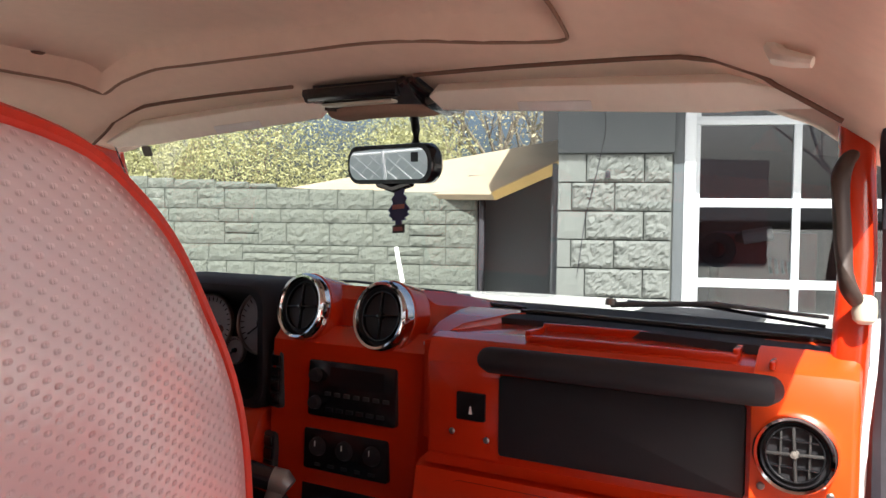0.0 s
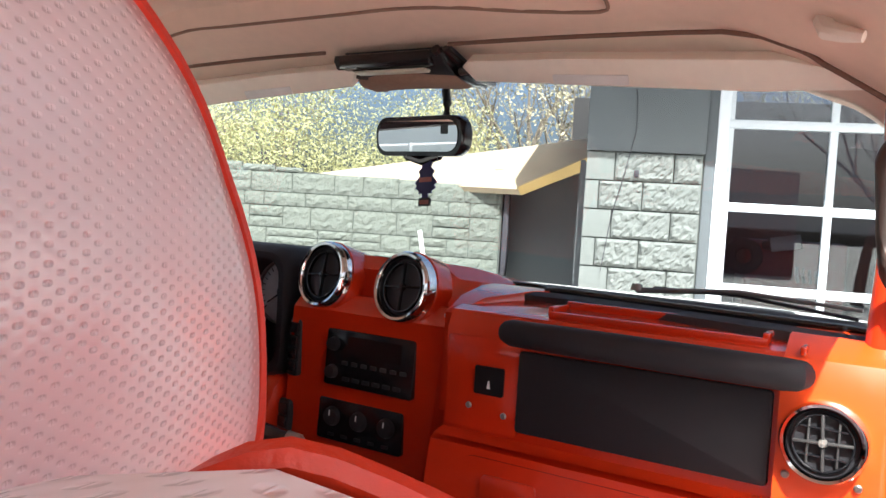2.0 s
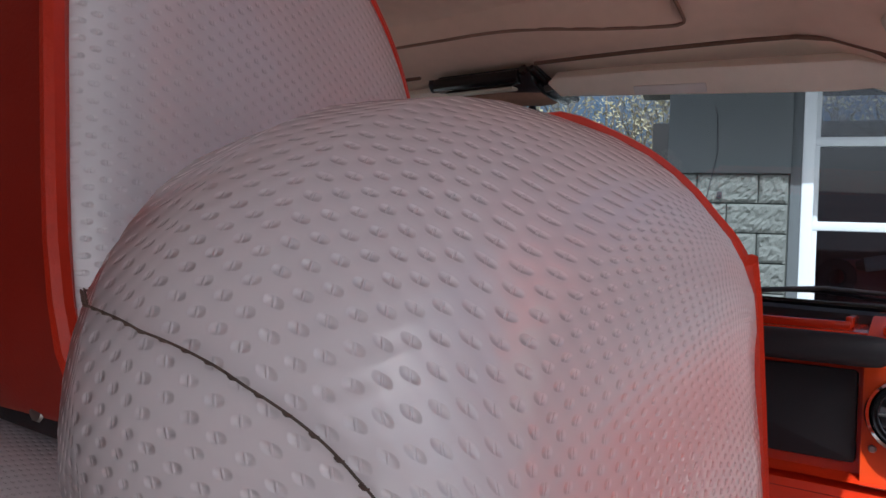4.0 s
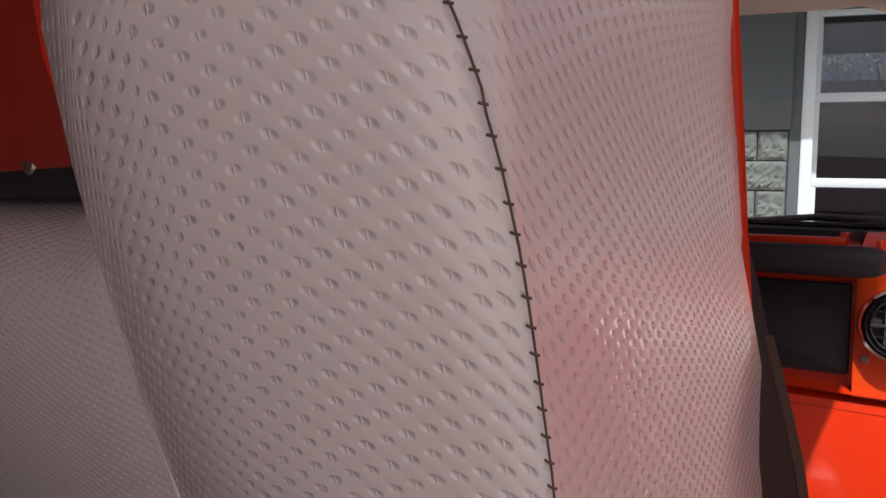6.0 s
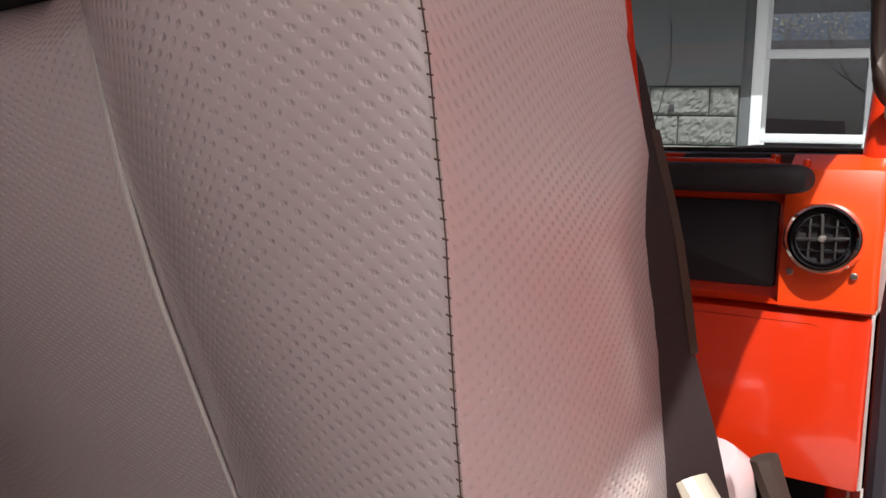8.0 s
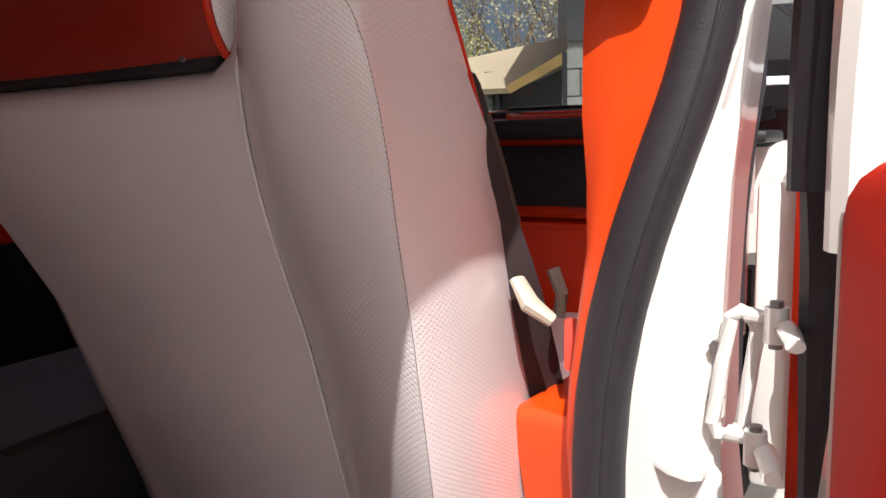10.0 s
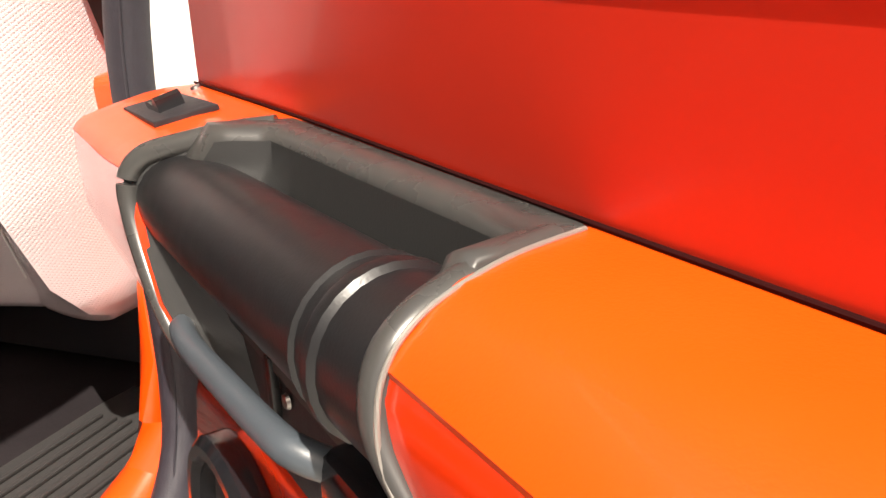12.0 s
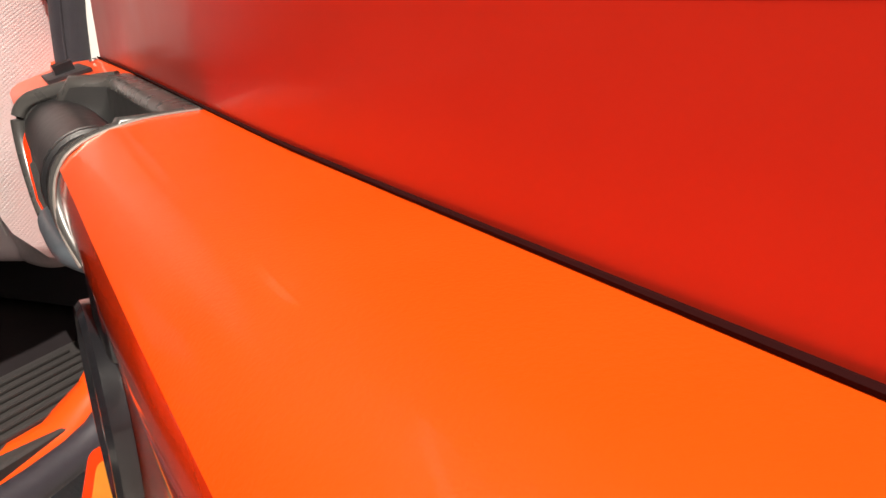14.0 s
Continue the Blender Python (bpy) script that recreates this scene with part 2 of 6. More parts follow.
def bm_plate(bm, poly, z0, z1, m=None, bevel=0.0):
    """A polygon in local xy raised from z0 to z1."""
    m = m or Matrix()
    lo = [bm.verts.new(m @ Vector((x, y, z0))) for x, y in poly]
    hi = [bm.verts.new(m @ Vector((x, y, z1))) for x, y in poly]
    n = len(poly)
    faces = [bm.faces.new(list(reversed(lo))), bm.faces.new(hi)]
    for i in range(n):
        faces.append(bm.faces.new((lo[i], lo[(i + 1) % n], hi[(i + 1) % n], hi[i])))
    if bevel:
        edges = list(faces[1].edges)
        bmesh.ops.bevel(bm, geom=edges, offset=bevel, segments=2, affect='EDGES', profile=0.5)
    return bm


def plate(poly, z0, z1, m=None, bevel=0.0):
    return bm_plate(bmesh.new(), poly, z0, z1, m, bevel)


def rounded(w, h, r, seg=5, cx=0.0, cy=0.0):
    """A rectangle with rounded corners as a polygon."""
    out = []
    for qx, qy, a0 in ((1, 1, 0), (-1, 1, 90), (-1, -1, 180), (1, -1, 270)):
        for k in range(seg + 1):
            a = radians(a0 + 90 * k / seg)
            out.append((cx + qx * (w / 2 - r) + r * math.cos(a), cy + qy * (h / 2 - r) + r * math.sin(a)))
    return out


def bm_lathe(bm, prof, seg=32, m=None):
    """Turn a profile of (radius, height) about local z."""
    m = m or Matrix()
    rings = [[m @ Vector((r * math.cos(2 * math.pi * k / seg), r * math.sin(2 * math.pi * k / seg), z)) for k in range(seg)] for r, z in prof]
    return bm_loft(bm, rings, True, False)


def lathe(prof, seg=32, m=None):
    return bm_lathe(bmesh.new(), prof, seg, m)


def ring_profile(r0, r1, depth, lip=0.004):
    return [(r0, 0), (r0, depth - lip), (r0 + lip, depth), (r1 - lip, depth), (r1, depth - lip), (r1, 0)]


def finish(name, bm, mat, smooth=35):
    bmesh.ops.recalc_face_normals(bm, faces=bm.faces[:])
    me = bpy.data.meshes.new(name)
    bm.to_mesh(me)
    bm.free()
    me.materials.append(mat)
    for p in me.polygons:
        p.use_smooth = True
    me.set_sharp_from_angle(angle=radians(smooth))
    return new(name, me)


def part(name, bm, mat, parent, label="", smooth=35):
    ob = finish(name, bm, mat, smooth)
    ob.parent = parent
    if label:
        tagged(ob, label)
    return ob


def thing(name, label, category, at=(0, 0, 0), group="", kind=""):
    """An empty at the thing's base; parts are built in world metres and keep their place."""
    ob = new(name)
    ob.empty_display_size = 0.05
    ob.location = at
    bpy.context.view_layer.update()
    return tagged(ob, label, category, group, kind)


def under(name, bm, mat, owner, label="", smooth=35):
    """Like part(), for pieces drawn in world metres under an owner that is not at the origin."""
    ob = part(name, bm, mat, owner, label, smooth)
    ob.matrix_parent_inverse = Matrix.Translation(owner.matrix_world.translation).inverted() if owner.type == 'EMPTY' else Matrix()
    return ob


def single(name, bm, mat, label, category, kind="", group="", smooth=35):
    return tagged(finish(name, bm, mat, smooth), label, category, group, kind)


# frames of reference: local x, y in a plane, local z out of it
def basis(o, ex, ey):
    ex, ey = Vector(ex).normalized(), Vector(ey).normalized()
    ez = ex.cross(ey)
    return Matrix(((ex.x, ey.x, ez.x, o[0]), (ex.y, ey.y, ez.y, o[1]), (ex.z, ey.z, ez.z, o[2]), (0, 0, 0, 1)))


def facing(o, lean=0.0, turn=0.0):
    """Local z looks to the rear of the vehicle (-y); lean tips it up, turn swings it to the right."""
    return Matrix.Translation(o) @ Matrix.Rotation(radians(turn), 4, 'Z') @ Matrix.Rotation(radians(90 - lean), 4, 'X')

# ---- vehicle shell ----


def sheet(fn, us, vs, thick, name, mat, label, category):
    """A bent panel over a grid, thickened by a second skin."""
    bm = bmesh.new()
    uv = bm.loops.layers.uv.verify()
    rows = [[bm.verts.new(fn(u, v)) for u in us] for v in vs]
    rows2 = [[bm.verts.new(Vector(fn(u, v)) + Vector((0, 0, thick))) for u in us] for v in vs]
    for a, flip in ((rows, False), (rows2, True)):
        for j in range(len(vs) - 1):
            for i in range(len(us) - 1):
                q = [a[j][i], a[j][i + 1], a[j + 1][i + 1], a[j + 1][i]]
                f = bm.faces.new(list(reversed(q)) if flip else q)
                for loop in f.loops:
                    loop[uv].uv = loop.vert.co.xy
    edge = [(0, i) for i in range(len(us))] + [(j, len(us) - 1) for j in range(1, len(vs))] + [(len(vs) - 1, i) for i in range(len(us) - 2, -1, -1)] + [(j, 0) for j in range(len(vs) - 2, 0, -1)]
    for k in range(len(edge)):
        (j, i), (j2, i2) = edge[k], edge[(k + 1) % len(edge)]
        bm.faces.new((rows[j][i], rows[j][i2] if j == j2 else rows[j2][i2], rows2[j2][i2], rows2[j][i]))
    return single(name, bm, mat, label, category, "structure")


def step(a, b, x):
    k = min(1.0, max(0.0, (x - a) / (b - a)))
    return k * k * (3 - 2 * k)


def recess_front(x):
    return 0.872 + 0.050 * step(0.05, 0.40, x)


def roof_z(x, y):
    z = 1.865 - 0.045 * step(0.80, 0.96, y) - 0.028 * step(0.93, 1.10, y)
    z -= (0.10 * step(0.46, 0.80, abs(x)) + 0.06 * step(0.70, 0.84, abs(x))) * (1 - 0.55 * step(0.90, 1.02, y) * step(0.0, -0.3, x))
    lip = recess_front(x)
    inside = step(-0.615, -0.590, x) * (1 - step(0.37, 0.395, x)) * (1 - step(lip - 0.02, lip, y))
    return z + 0.034 * inside


xs = [-0.86 + 1.70 * i / 120 for i in range(121)]
ys = [-1.9 + 0.05 * i for i in range(52)] + [0.66 + 0.0115 * i for i in range(40)]
sheet(lambda x, y: (x, y, roof_z(x, y)), xs, ys, 0.08, "ceiling", headliner, "tan cloth headliner with a raised sunroof recess", "headliner")

rim_path = [(-0.615, -0.2 + 0.1 * q) for q in range(11)] + [(-0.610, 0.862), (-0.595, 0.872)] + [(-0.55 + 0.1 * q, recess_front(-0.55 + 0.1 * q)) for q in range(10)] + [(0.385, 0.920), (0.395, 0.90)] + [(0.395, 0.8 - 0.1 * q) for q in range(11)]
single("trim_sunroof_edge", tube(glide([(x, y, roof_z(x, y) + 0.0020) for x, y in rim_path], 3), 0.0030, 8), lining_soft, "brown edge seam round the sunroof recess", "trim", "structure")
hook = thing("coat_hook", "small beige coat hook on the headliner", "coat hook", (0.69, 0.86, 1.74))
under("hook_body", tube([(0.685, 0.865, roof_z(0.69, 0.86) + 0.004), (0.69, 0.855, roof_z(0.69, 0.86) - 0.012), (0.71, 0.845, roof_z(0.69, 0.86) - 0.020), (0.73, 0.84, roof_z(0.73, 0.84) - 0.012)], [0.014, 0.012, 0.010, 0.007], 10), visor_cloth, hook)
clip = thing("headliner_clip", "small dark brown clip in the headliner", "trim clip", (-0.59, 0.717, 1.80))
under("clip_head", lathe([(0.0, 0.004), (0.010, 0.003), (0.014, 0.0)], 16, Matrix.Translation((-0.59, 0.717, roof_z(-0.59, 0.717) - 0.001)) @ Matrix.Rotation(math.pi, 4, 'X')), lining_edge, clip)
floor = single("floor", box((0, -0.35, 0.66), (1.66, 3.2, 0.06)), carpet, "dark carpeted vehicle floor", "floor", "structure")
lower = bmesh.new()
bm_box(lower, (-0.90, -0.3, 1.225), (0.06, 3.1, 0.25), bevel=0.01)
single("wall_left_low", box((-0.905, -0.22, 0.87), (0.06, 3.26, 0.45)), carpet, "dark carpeted lower side of the cabin", "cabin side", "structure")
single("wall_left", lower, red_paint, "red lacquered lower side of the cabin", "cabin side", "structure")
rail = bmesh.new()
bm_box(rail, (-0.88, -0.5, 1.78), (0.06, 3.0, 0.14), bevel=0.02)
bm_box(rail, (-0.88, -0.02, 1.5), (0.06, 0.16, 0.62), bevel=0.02)
bm_box(rail, (-0.88, -1.1, 1.5), (0.06, 0.16, 0.62), bevel=0.02)
single("wall_left_frame", rail, white_body, "white painted left window frames of the cabin", "cabin side", "structure")
rail = bmesh.new()
bm_loft(rail, [[Vector((x0, y, 1.752 + 0.010 * step(0.1, 0.45, y))), Vector((x1, y, 1.752 + 0.010 * step(0.1, 0.45, y))), Vector((x1 + 0.003, y, 1.787)), Vector((x1 - 0.03, y, 1.86)), Vector((x0 - 0.08, y, 1.93)), Vector((x0 - 0.08, y, 1.87))] for y, x0, x1 in ((-1.95, 0.87, 1.01), (-0.6, 0.87, 1.000), (-0.19, 0.87, 0.955), (0.1, 0.87, 0.935), (0.45, 0.85, 0.875), (0.7, 0.838, 0.858), (1.0, 0.83, 0.85))])
single("wall_right_rail", rail, white_body, "white painted roof rail above the open doors", "roof rail", "structure")
back = bmesh.new()
bm_box(back, (0, -1.92, 1.02), (1.8, 0.06, 0.72), bevel=0.01)
bm_box(back, (-0.84, -1.92, 1.58), (0.12, 0.06, 0.5), bevel=0.01)
bm_box(back, (0.84, -1.92, 1.58), (0.12, 0.06, 0.5), bevel=0.01)
bm_box(back, (0, -1.92, 1.80), (1.6, 0.06, 0.10), bevel=0.01)
bm_box(back, (0.92, -1.55, 1.25), (0.10, 0.75, 1.15), bevel=0.02)
single("wall_rear", back, black_soft, "dark trimmed rear end of the cabin with a wide window", "cabin rear", "structure")

tw = bmesh.new()
for y0, y1 in ((-1.85, -1.2), (-1.0, -0.12)):
    bm_box(tw, (-0.89, (y0 + y1) / 2, 1.53), (0.006, y1 - y0, 0.40))
bm_box(tw, (0, -1.92, 1.57), (1.56, 0.006, 0.40))
single("window_rear_tinted", tw, tint_glass, "dark tinted rear and side cabin windows", "window", "structure")

# windscreen
bm = bmesh.new()
rings = []
for k in range(9):
    v = k / 8
    y0, z0 = 1.30 - 0.20 * v, 1.375 + 0.425 * v
    rings.append([Vector((x, y0 - 0.10 * (x / 0.8) ** 2, z0)) for x in [-0.79 + 1.58 * i / 16 for i in range(17)]] + [Vector((x, y0 + 0.006 - 0.10 * (x / 0.8) ** 2, z0 + 0.002)) for x in [0.79 - 1.58 * i / 16 for i in range(17)]])
bm_loft(bm, rings)
screen = single("windscreen", bm, wind_glass, "clear curved windscreen glass with a toll tag", "windscreen", "structure")
screen.visible_shadow = False

tag = thing("toll_tag", "small dark blue and brown sticker tag on the windscreen", "sticker", (-0.703, 1.046, 1.738))
mt = basis((-0.703, 1.046, 1.738), (1, 0.1, 0), (-0.10, -0.3, 0.9))
under("tag_top", plate(rounded(0.028, 0.030, 0.003), 0, 0.003, mt), blue_card, tag, "dark blue upper half")
under("tag_bottom", plate(rounded(0.026, 0.024, 0.003, cx=0.006, cy=-0.028), 0, 0.003, mt), brown_trim, tag, "brown lower half")


def pillar(name, pts, w, d, mat, label):
    bm = bmesh.new()
    rings = []
    for p in pts:
        rings.append([Vector(p) + Vector((x, y, 0)) for x, y in rounded(w, d, min(w, d) * 0.35, 4)])
    bm_loft(bm, rings)
    return single(name, bm, mat, label, "pillar", "structure")


pillar("pillar_front_right", [(0.765, 0.955, 0.72), (0.765, 0.955, 1.2), (0.775, 0.97, 1.36), (0.782, 1.01, 1.52), (0.776, 1.05, 1.66), (0.770, 1.08, 1.81)], 0.046, 0.11, red_paint, "glossy red inner windscreen pillar")
pillar("pillar_front_left", [(-0.88, 1.13, 0.72), (-0.88, 1.13, 1.2), (-0.875, 1.135, 1.40), (-0.878, 1.11, 1.56), (-0.885, 1.075, 1.70), (-0.885, 1.05, 1.80)], 0.075, 0.11, red_paint, "glossy red inner windscreen pillar")
single("door_seal_front_right", tube([(0.812, 0.86, 0.75), (0.812, 0.87, 1.16), (0.819, 0.89, 1.30), (0.828, 0.92, 1.42), (0.826, 0.95, 1.55), (0.820, 0.97, 1.65), (0.825, 0.85, 1.735), (0.845, 0.3, 1.765)], 0.018, 10), rubber, "black rubber seal round the open front door", "door seal", "structure")
single("door_seal_front_left", tube([(-0.84, 1.05, 0.75), (-0.84, 1.05, 1.2), (-0.84, 1.03, 1.42), (-0.83, 0.96, 1.62), (-0.82, 0.85, 1.70), (-0.84, 0.2, 1.73)], 0.02, 10), rubber, "black rubber seal round the driver door", "door seal", "structure")

single("body_jamb_front", box((0.872, 0.945, 0.955), (0.07, 0.06, 0.58), bevel=0.012), white_body, "white painted body jamb behind the front door seal", "body jamb", "structure")

# grab handles on the pillars


def grab(name, top, bottom, out, label):
    g = thing(name, label, "grab handle", bottom)
    top, bottom, out = Vector(top), Vector(bottom), Vector(out)
    pts = [top, top + out * 0.5 + (bottom - top) * 0.06, top + out + (bottom - top) * 0.2, top + out * 1.05 + (bottom - top) * 0.5, top + out + (bottom - top) * 0.82, bottom + out * 0.5 - (bottom - top) * 0.04, bottom]
    under("grip", tube(glide(pts, 4), [0.0095 + 0.003 * math.sin(math.pi * q / 24) for q in range(25)], 12, flat=0.8), brown_trim, g)
    under("end_cap", lathe([(0.0, 0.0), (0.008, 0.001), (0.0135, 0.006), (0.015, 0.016), (0.0135, 0.032), (0.008, 0.037), (0.0, 0.038)], 20, Matrix.Translation(bottom + Vector((0.002, -0.014, -0.024)))), cream_plastic, g, "cream end cap")
    return g


grab("grab_handle", (0.772, 1.0, 1.652), (0.790, 0.93, 1.455), (-0.016, -0.048, 0.0), "grey-brown grab handle with a cream end cap on the red pillar")
grab("grab_handle", (-0.815, 1.02, 1.66), (-0.82, 1.06, 1.42), (0.03, -0.05, 0.0), "grey-brown grab handle with a cream end cap on the red pillar")

# ---- visors, overhead console, mirror ----


def visor(side, label):
    s = side
    v = thing("sun_visor", label, "sun visor", (0.37 * s, 0.98, 1.75), "sun visors")
    poly = [(0.115, 0.0), (0.135, -0.048), (0.60, -0.062), (0.735, -0.058), (0.76, -0.03), (0.628, 0.022), (0.30, 0.026), (0.13, 0.020)]
    m = basis((0, 1.0, 1.768), (1, 0, -0.048 * s), (0, -0.50, 0.60))
    bm = plate([(x * s, y * 0.60 + 0.020) for x, y in (poly if s > 0 else reversed(poly))], -0.012, 0.012, m, 0.006)
    under("panel", bm, visor_cloth, v)
    under("hinge_rod", tube([(0.10 * s, 1.0, 1.768), (0.16 * s, 0.995, 1.775), (0.20 * s, 0.985, 1.778)], 0.007, 8), brown_trim, v, "dark hinge rod")
    bm = plate(rounded(0.125, 0.017, 0.002, cx=0.345 * s, cy=0.000), 0.0125, 0.0145, m)
    under("label_patch", bm, thread_white, v, "pale blank label patch")
    return v


visor(1, "beige cloth sun visor with a pale label, folded up")
visor(-1, "beige cloth sun visor folded up above the wheel")
edge = bmesh.new()


def recess_line(pts):
    return [Vector((p.x, p.y, min(p.z, roof_z(p.x, p.y) + 0.001))) for p in glide(pts, 4)]


# dark tubes draw the shade of the gap above each visor
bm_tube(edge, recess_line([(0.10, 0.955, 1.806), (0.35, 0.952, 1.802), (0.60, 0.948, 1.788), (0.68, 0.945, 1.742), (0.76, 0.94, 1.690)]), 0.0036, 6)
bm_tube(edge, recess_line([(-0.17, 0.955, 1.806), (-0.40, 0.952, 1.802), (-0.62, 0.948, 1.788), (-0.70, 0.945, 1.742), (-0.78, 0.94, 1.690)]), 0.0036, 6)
single("trim_visor_shade", edge, lining_edge, "dark line painted as the shade in the gap above the sun visors", "trim", "structure")

YZ0 = basis((0, 0, 0), (0, 1, 0), (0, 0, 1))
con = thing("overhead_console", "grey and black overhead console with a lamp lens", "overhead console", (-0.06, 1.0, 1.75))
poly = [(1.10, 1.80), (1.09, 1.768), (1.00, 1.766), (0.968, 1.778), (0.958, 1.790), (0.960, 1.800), (0.990, 1.802), (0.990, 1.835), (1.10, 1.835)]
under("housing", plate(poly, -0.150, 0.085, YZ0, 0.005), black_grain, con)
under("pocket_door", box((-0.035, 0.966, 1.7870), (0.20, 0.030, 0.026), bevel=0.006), black_gloss, con, "dark open pocket door")
under("lamp_lens", box((-0.030, 0.976, 1.7690), (0.155, 0.022, 0.006), bevel=0.0025), cream_plastic, con, "pale map lamp lens")
shell = bmesh.new()
rr = []
for z, k in ((1.774, 1.0), (1.764, 1.0), (1.757, 0.95), (1.753, 0.84), (1.752, 0.6)):
    rr.append([Vector((-0.030 + 0.125 * k * math.cos(a), 1.075 - 0.085 * k * max(0.0, math.sin(a)) ** 0.7 + 0.02 * min(0.0, math.sin(a)), z)) for a in [2 * math.pi * q / 40 for q in range(40)]])
bm_loft(shell, rr)
under("lower_shell", shell, lining_soft, con, "grey-brown rounded lower shell", 50)
for dx, r in ((0.0, 0.0125), (0.020, 0.0085)):
    under("side_arm", tube(glide([(0.070 + dx, 0.958, 1.800), (0.078 + dx, 0.985, 1.786), (0.090 + dx, 1.040, 1.768), (0.098 + dx, 1.090, 1.762)], 4), r, 10, flat=0.8), black_gloss, con, "black moulded side arm")

mir = thing("rear_view_mirror", "black rear-view mirror on a stem below the header", "mirror", (-0.018, 1.07, 1.66))
mm = Matrix.Translation((-0.018, 1.07, 1.664)) @ Matrix.Rotation(radians(-13), 4, 'Z') @ Matrix.Rotation(radians(1), 4, 'Y') @ Matrix.Rotation(radians(94), 4, 'X')
shell = bmesh.new()
rr = []
for k, (sx, z) in enumerate(((0.5, -0.045), (0.85, -0.034), (1.0, -0.012), (1.0, 0.008), (0.975, 0.013))):
    rr.append([mm @ Vector((x * sx, y * sx, z)) for x, y in rounded(0.238, 0.076, 0.030, 6)])
bm_loft(shell, rr)
under("shell", shell, black_gloss, mir)
under("glass", plate(rounded(0.216, 0.058, 0.024, 6), 0.0132, 0.0150, mm), mirror_face, mir, "silvered mirror glass")
under("display_window", plate(rounded(0.018, 0.018, 0.002, cx=0.075, cy=0.012), 0.0152, 0.0158, mm), black_gloss, mir, "small dark display window")
under("stem", tube([(0.012, 1.10, 1.757), (0.020, 1.095, 1.73), (0.026, 1.085, 1.705), (0.01, 1.088, 1.68)], 0.0085, 10), black_grain, mir)
under("chin", tube([mm @ Vector((-0.045, -0.036, -0.005)), mm @ Vector((0.0, -0.047, -0.005)), mm @ Vector((0.045, -0.036, -0.005))], 0.009, 8), black_gloss, mir)

fr = thing("air_freshener", "dark blue tree-shaped card air freshener hanging from the mirror", "air freshener", (-0.003, 1.075, 1.53))
half = [(0.004, 0.050), (0.010, 0.047), (0.008, 0.040), (0.017, 0.034), (0.013, 0.026), (0.024, 0.018), (0.018, 0.010), (0.034, -0.004), (0.026, -0.009), (0.032, -0.014), (0.019, -0.020), (0.021, -0.025), (0.009, -0.024), (0.009, -0.034)]
poly = half + [(-x, y) for x, y in reversed(half)]
mf = basis((-0.003, 1.072, 1.580), (0.94, -0.34, 0.05), (0.02, -0.02, 1))
under("card", plate(poly, -0.0012, 0.0012, mf), blue_card, fr)
under("base_block", plate(rounded(0.036, 0.016, 0.002, cy=-0.041), -0.0014, 0.0014, mf), black_grain, fr)
under("stripe", plate(rounded(0.038, 0.009, 0.001, cy=0.002), 0.0013, 0.002, mf), pink_card, fr, "dull pink band")
under("base_stripe", plate(rounded(0.028, 0.008, 0.001, cy=-0.041), 0.0015, 0.0021, mf), pink_card, fr, "dull pink band")
under("string", tube([(-0.003, 1.072, 1.628), (-0.004, 1.08, 1.65), (0.0, 1.088, 1.68)], 0.0008, 5), thread_white, fr)

# ---- dashboard ----
YZ = YZ0  # local x = world y, local y = world z, local z = world x
dash = thing("dashboard", "glossy red dashboard with a black top pad and chrome-ringed vents", "dashboard", (0, 1.0, 0.9))
under("passenger_fascia", plate([(1.02, 1.385), (0.93, 1.374), (0.898, 1.368), (0.886, 1.34), (0.889, 1.18), (0.86, 1.174), (1.20, 1.16), (1.20, 1.36)], 0.175, 0.788, YZ, 0.004), red_paint, dash)
under("glove_box_panel", plate([(0.885, 1.170), (0.868, 1.162), (0.842, 1.02), (0.86, 0.93), (0.95, 0.90), (1.15, 0.90), (1.15, 1.170)], 0.165, 0.788, YZ, 0.006), red_paint, dash)
m = facing((0.48, 0.861, 1.08), 8)
gl = under("glove_box_lid", plate(rounded(0.50, 0.135, 0.018, 5), -0.004, 0.004, m, 0.003), red_paint, dash)
# solid dark tube drawn for the shade in the lid's gap
under("lid_gap", tube([m @ Vector((x, y, 0.003)) for x, y in rounded(0.506, 0.141, 0.020, 5)], 0.0022, 6, True), gap_shade, dash, "dark line for the shade in the gap round the lid")
under("lid_latch", plate(rounded(0.09, 0.045, 0.008, cx=-0.17, cy=0.025), 0.004, 0.011, m, 0.003), red_paint, gl, "raised red latch")
under("airbag_panel", plate(rounded(0.356, 0.124, 0.006, 4), -0.004, 0.006, facing((0.482, 0.886, 1.257)), 0.003), black_soft, dash, "matt black airbag panel")
bar = bmesh.new()
bm_tube(bar, [(0.302, 0.845, 1.351), (0.312, 0.836, 1.3515), (0.40, 0.832, 1.3515), (0.55, 0.832, 1.3505), (0.675, 0.834, 1.350), (0.688, 0.838, 1.350), (0.694, 0.85, 1.350)], [0.017, 0.0195, 0.0205, 0.021, 0.0205, 0.0195, 0.017], 14)
bm_box(bar, (0.495, 0.868, 1.345), (0.37, 0.05, 0.026), bevel=0.006)
under("grab_bar", bar, black_soft, dash, "padded black grab bar")
tray = bmesh.new()
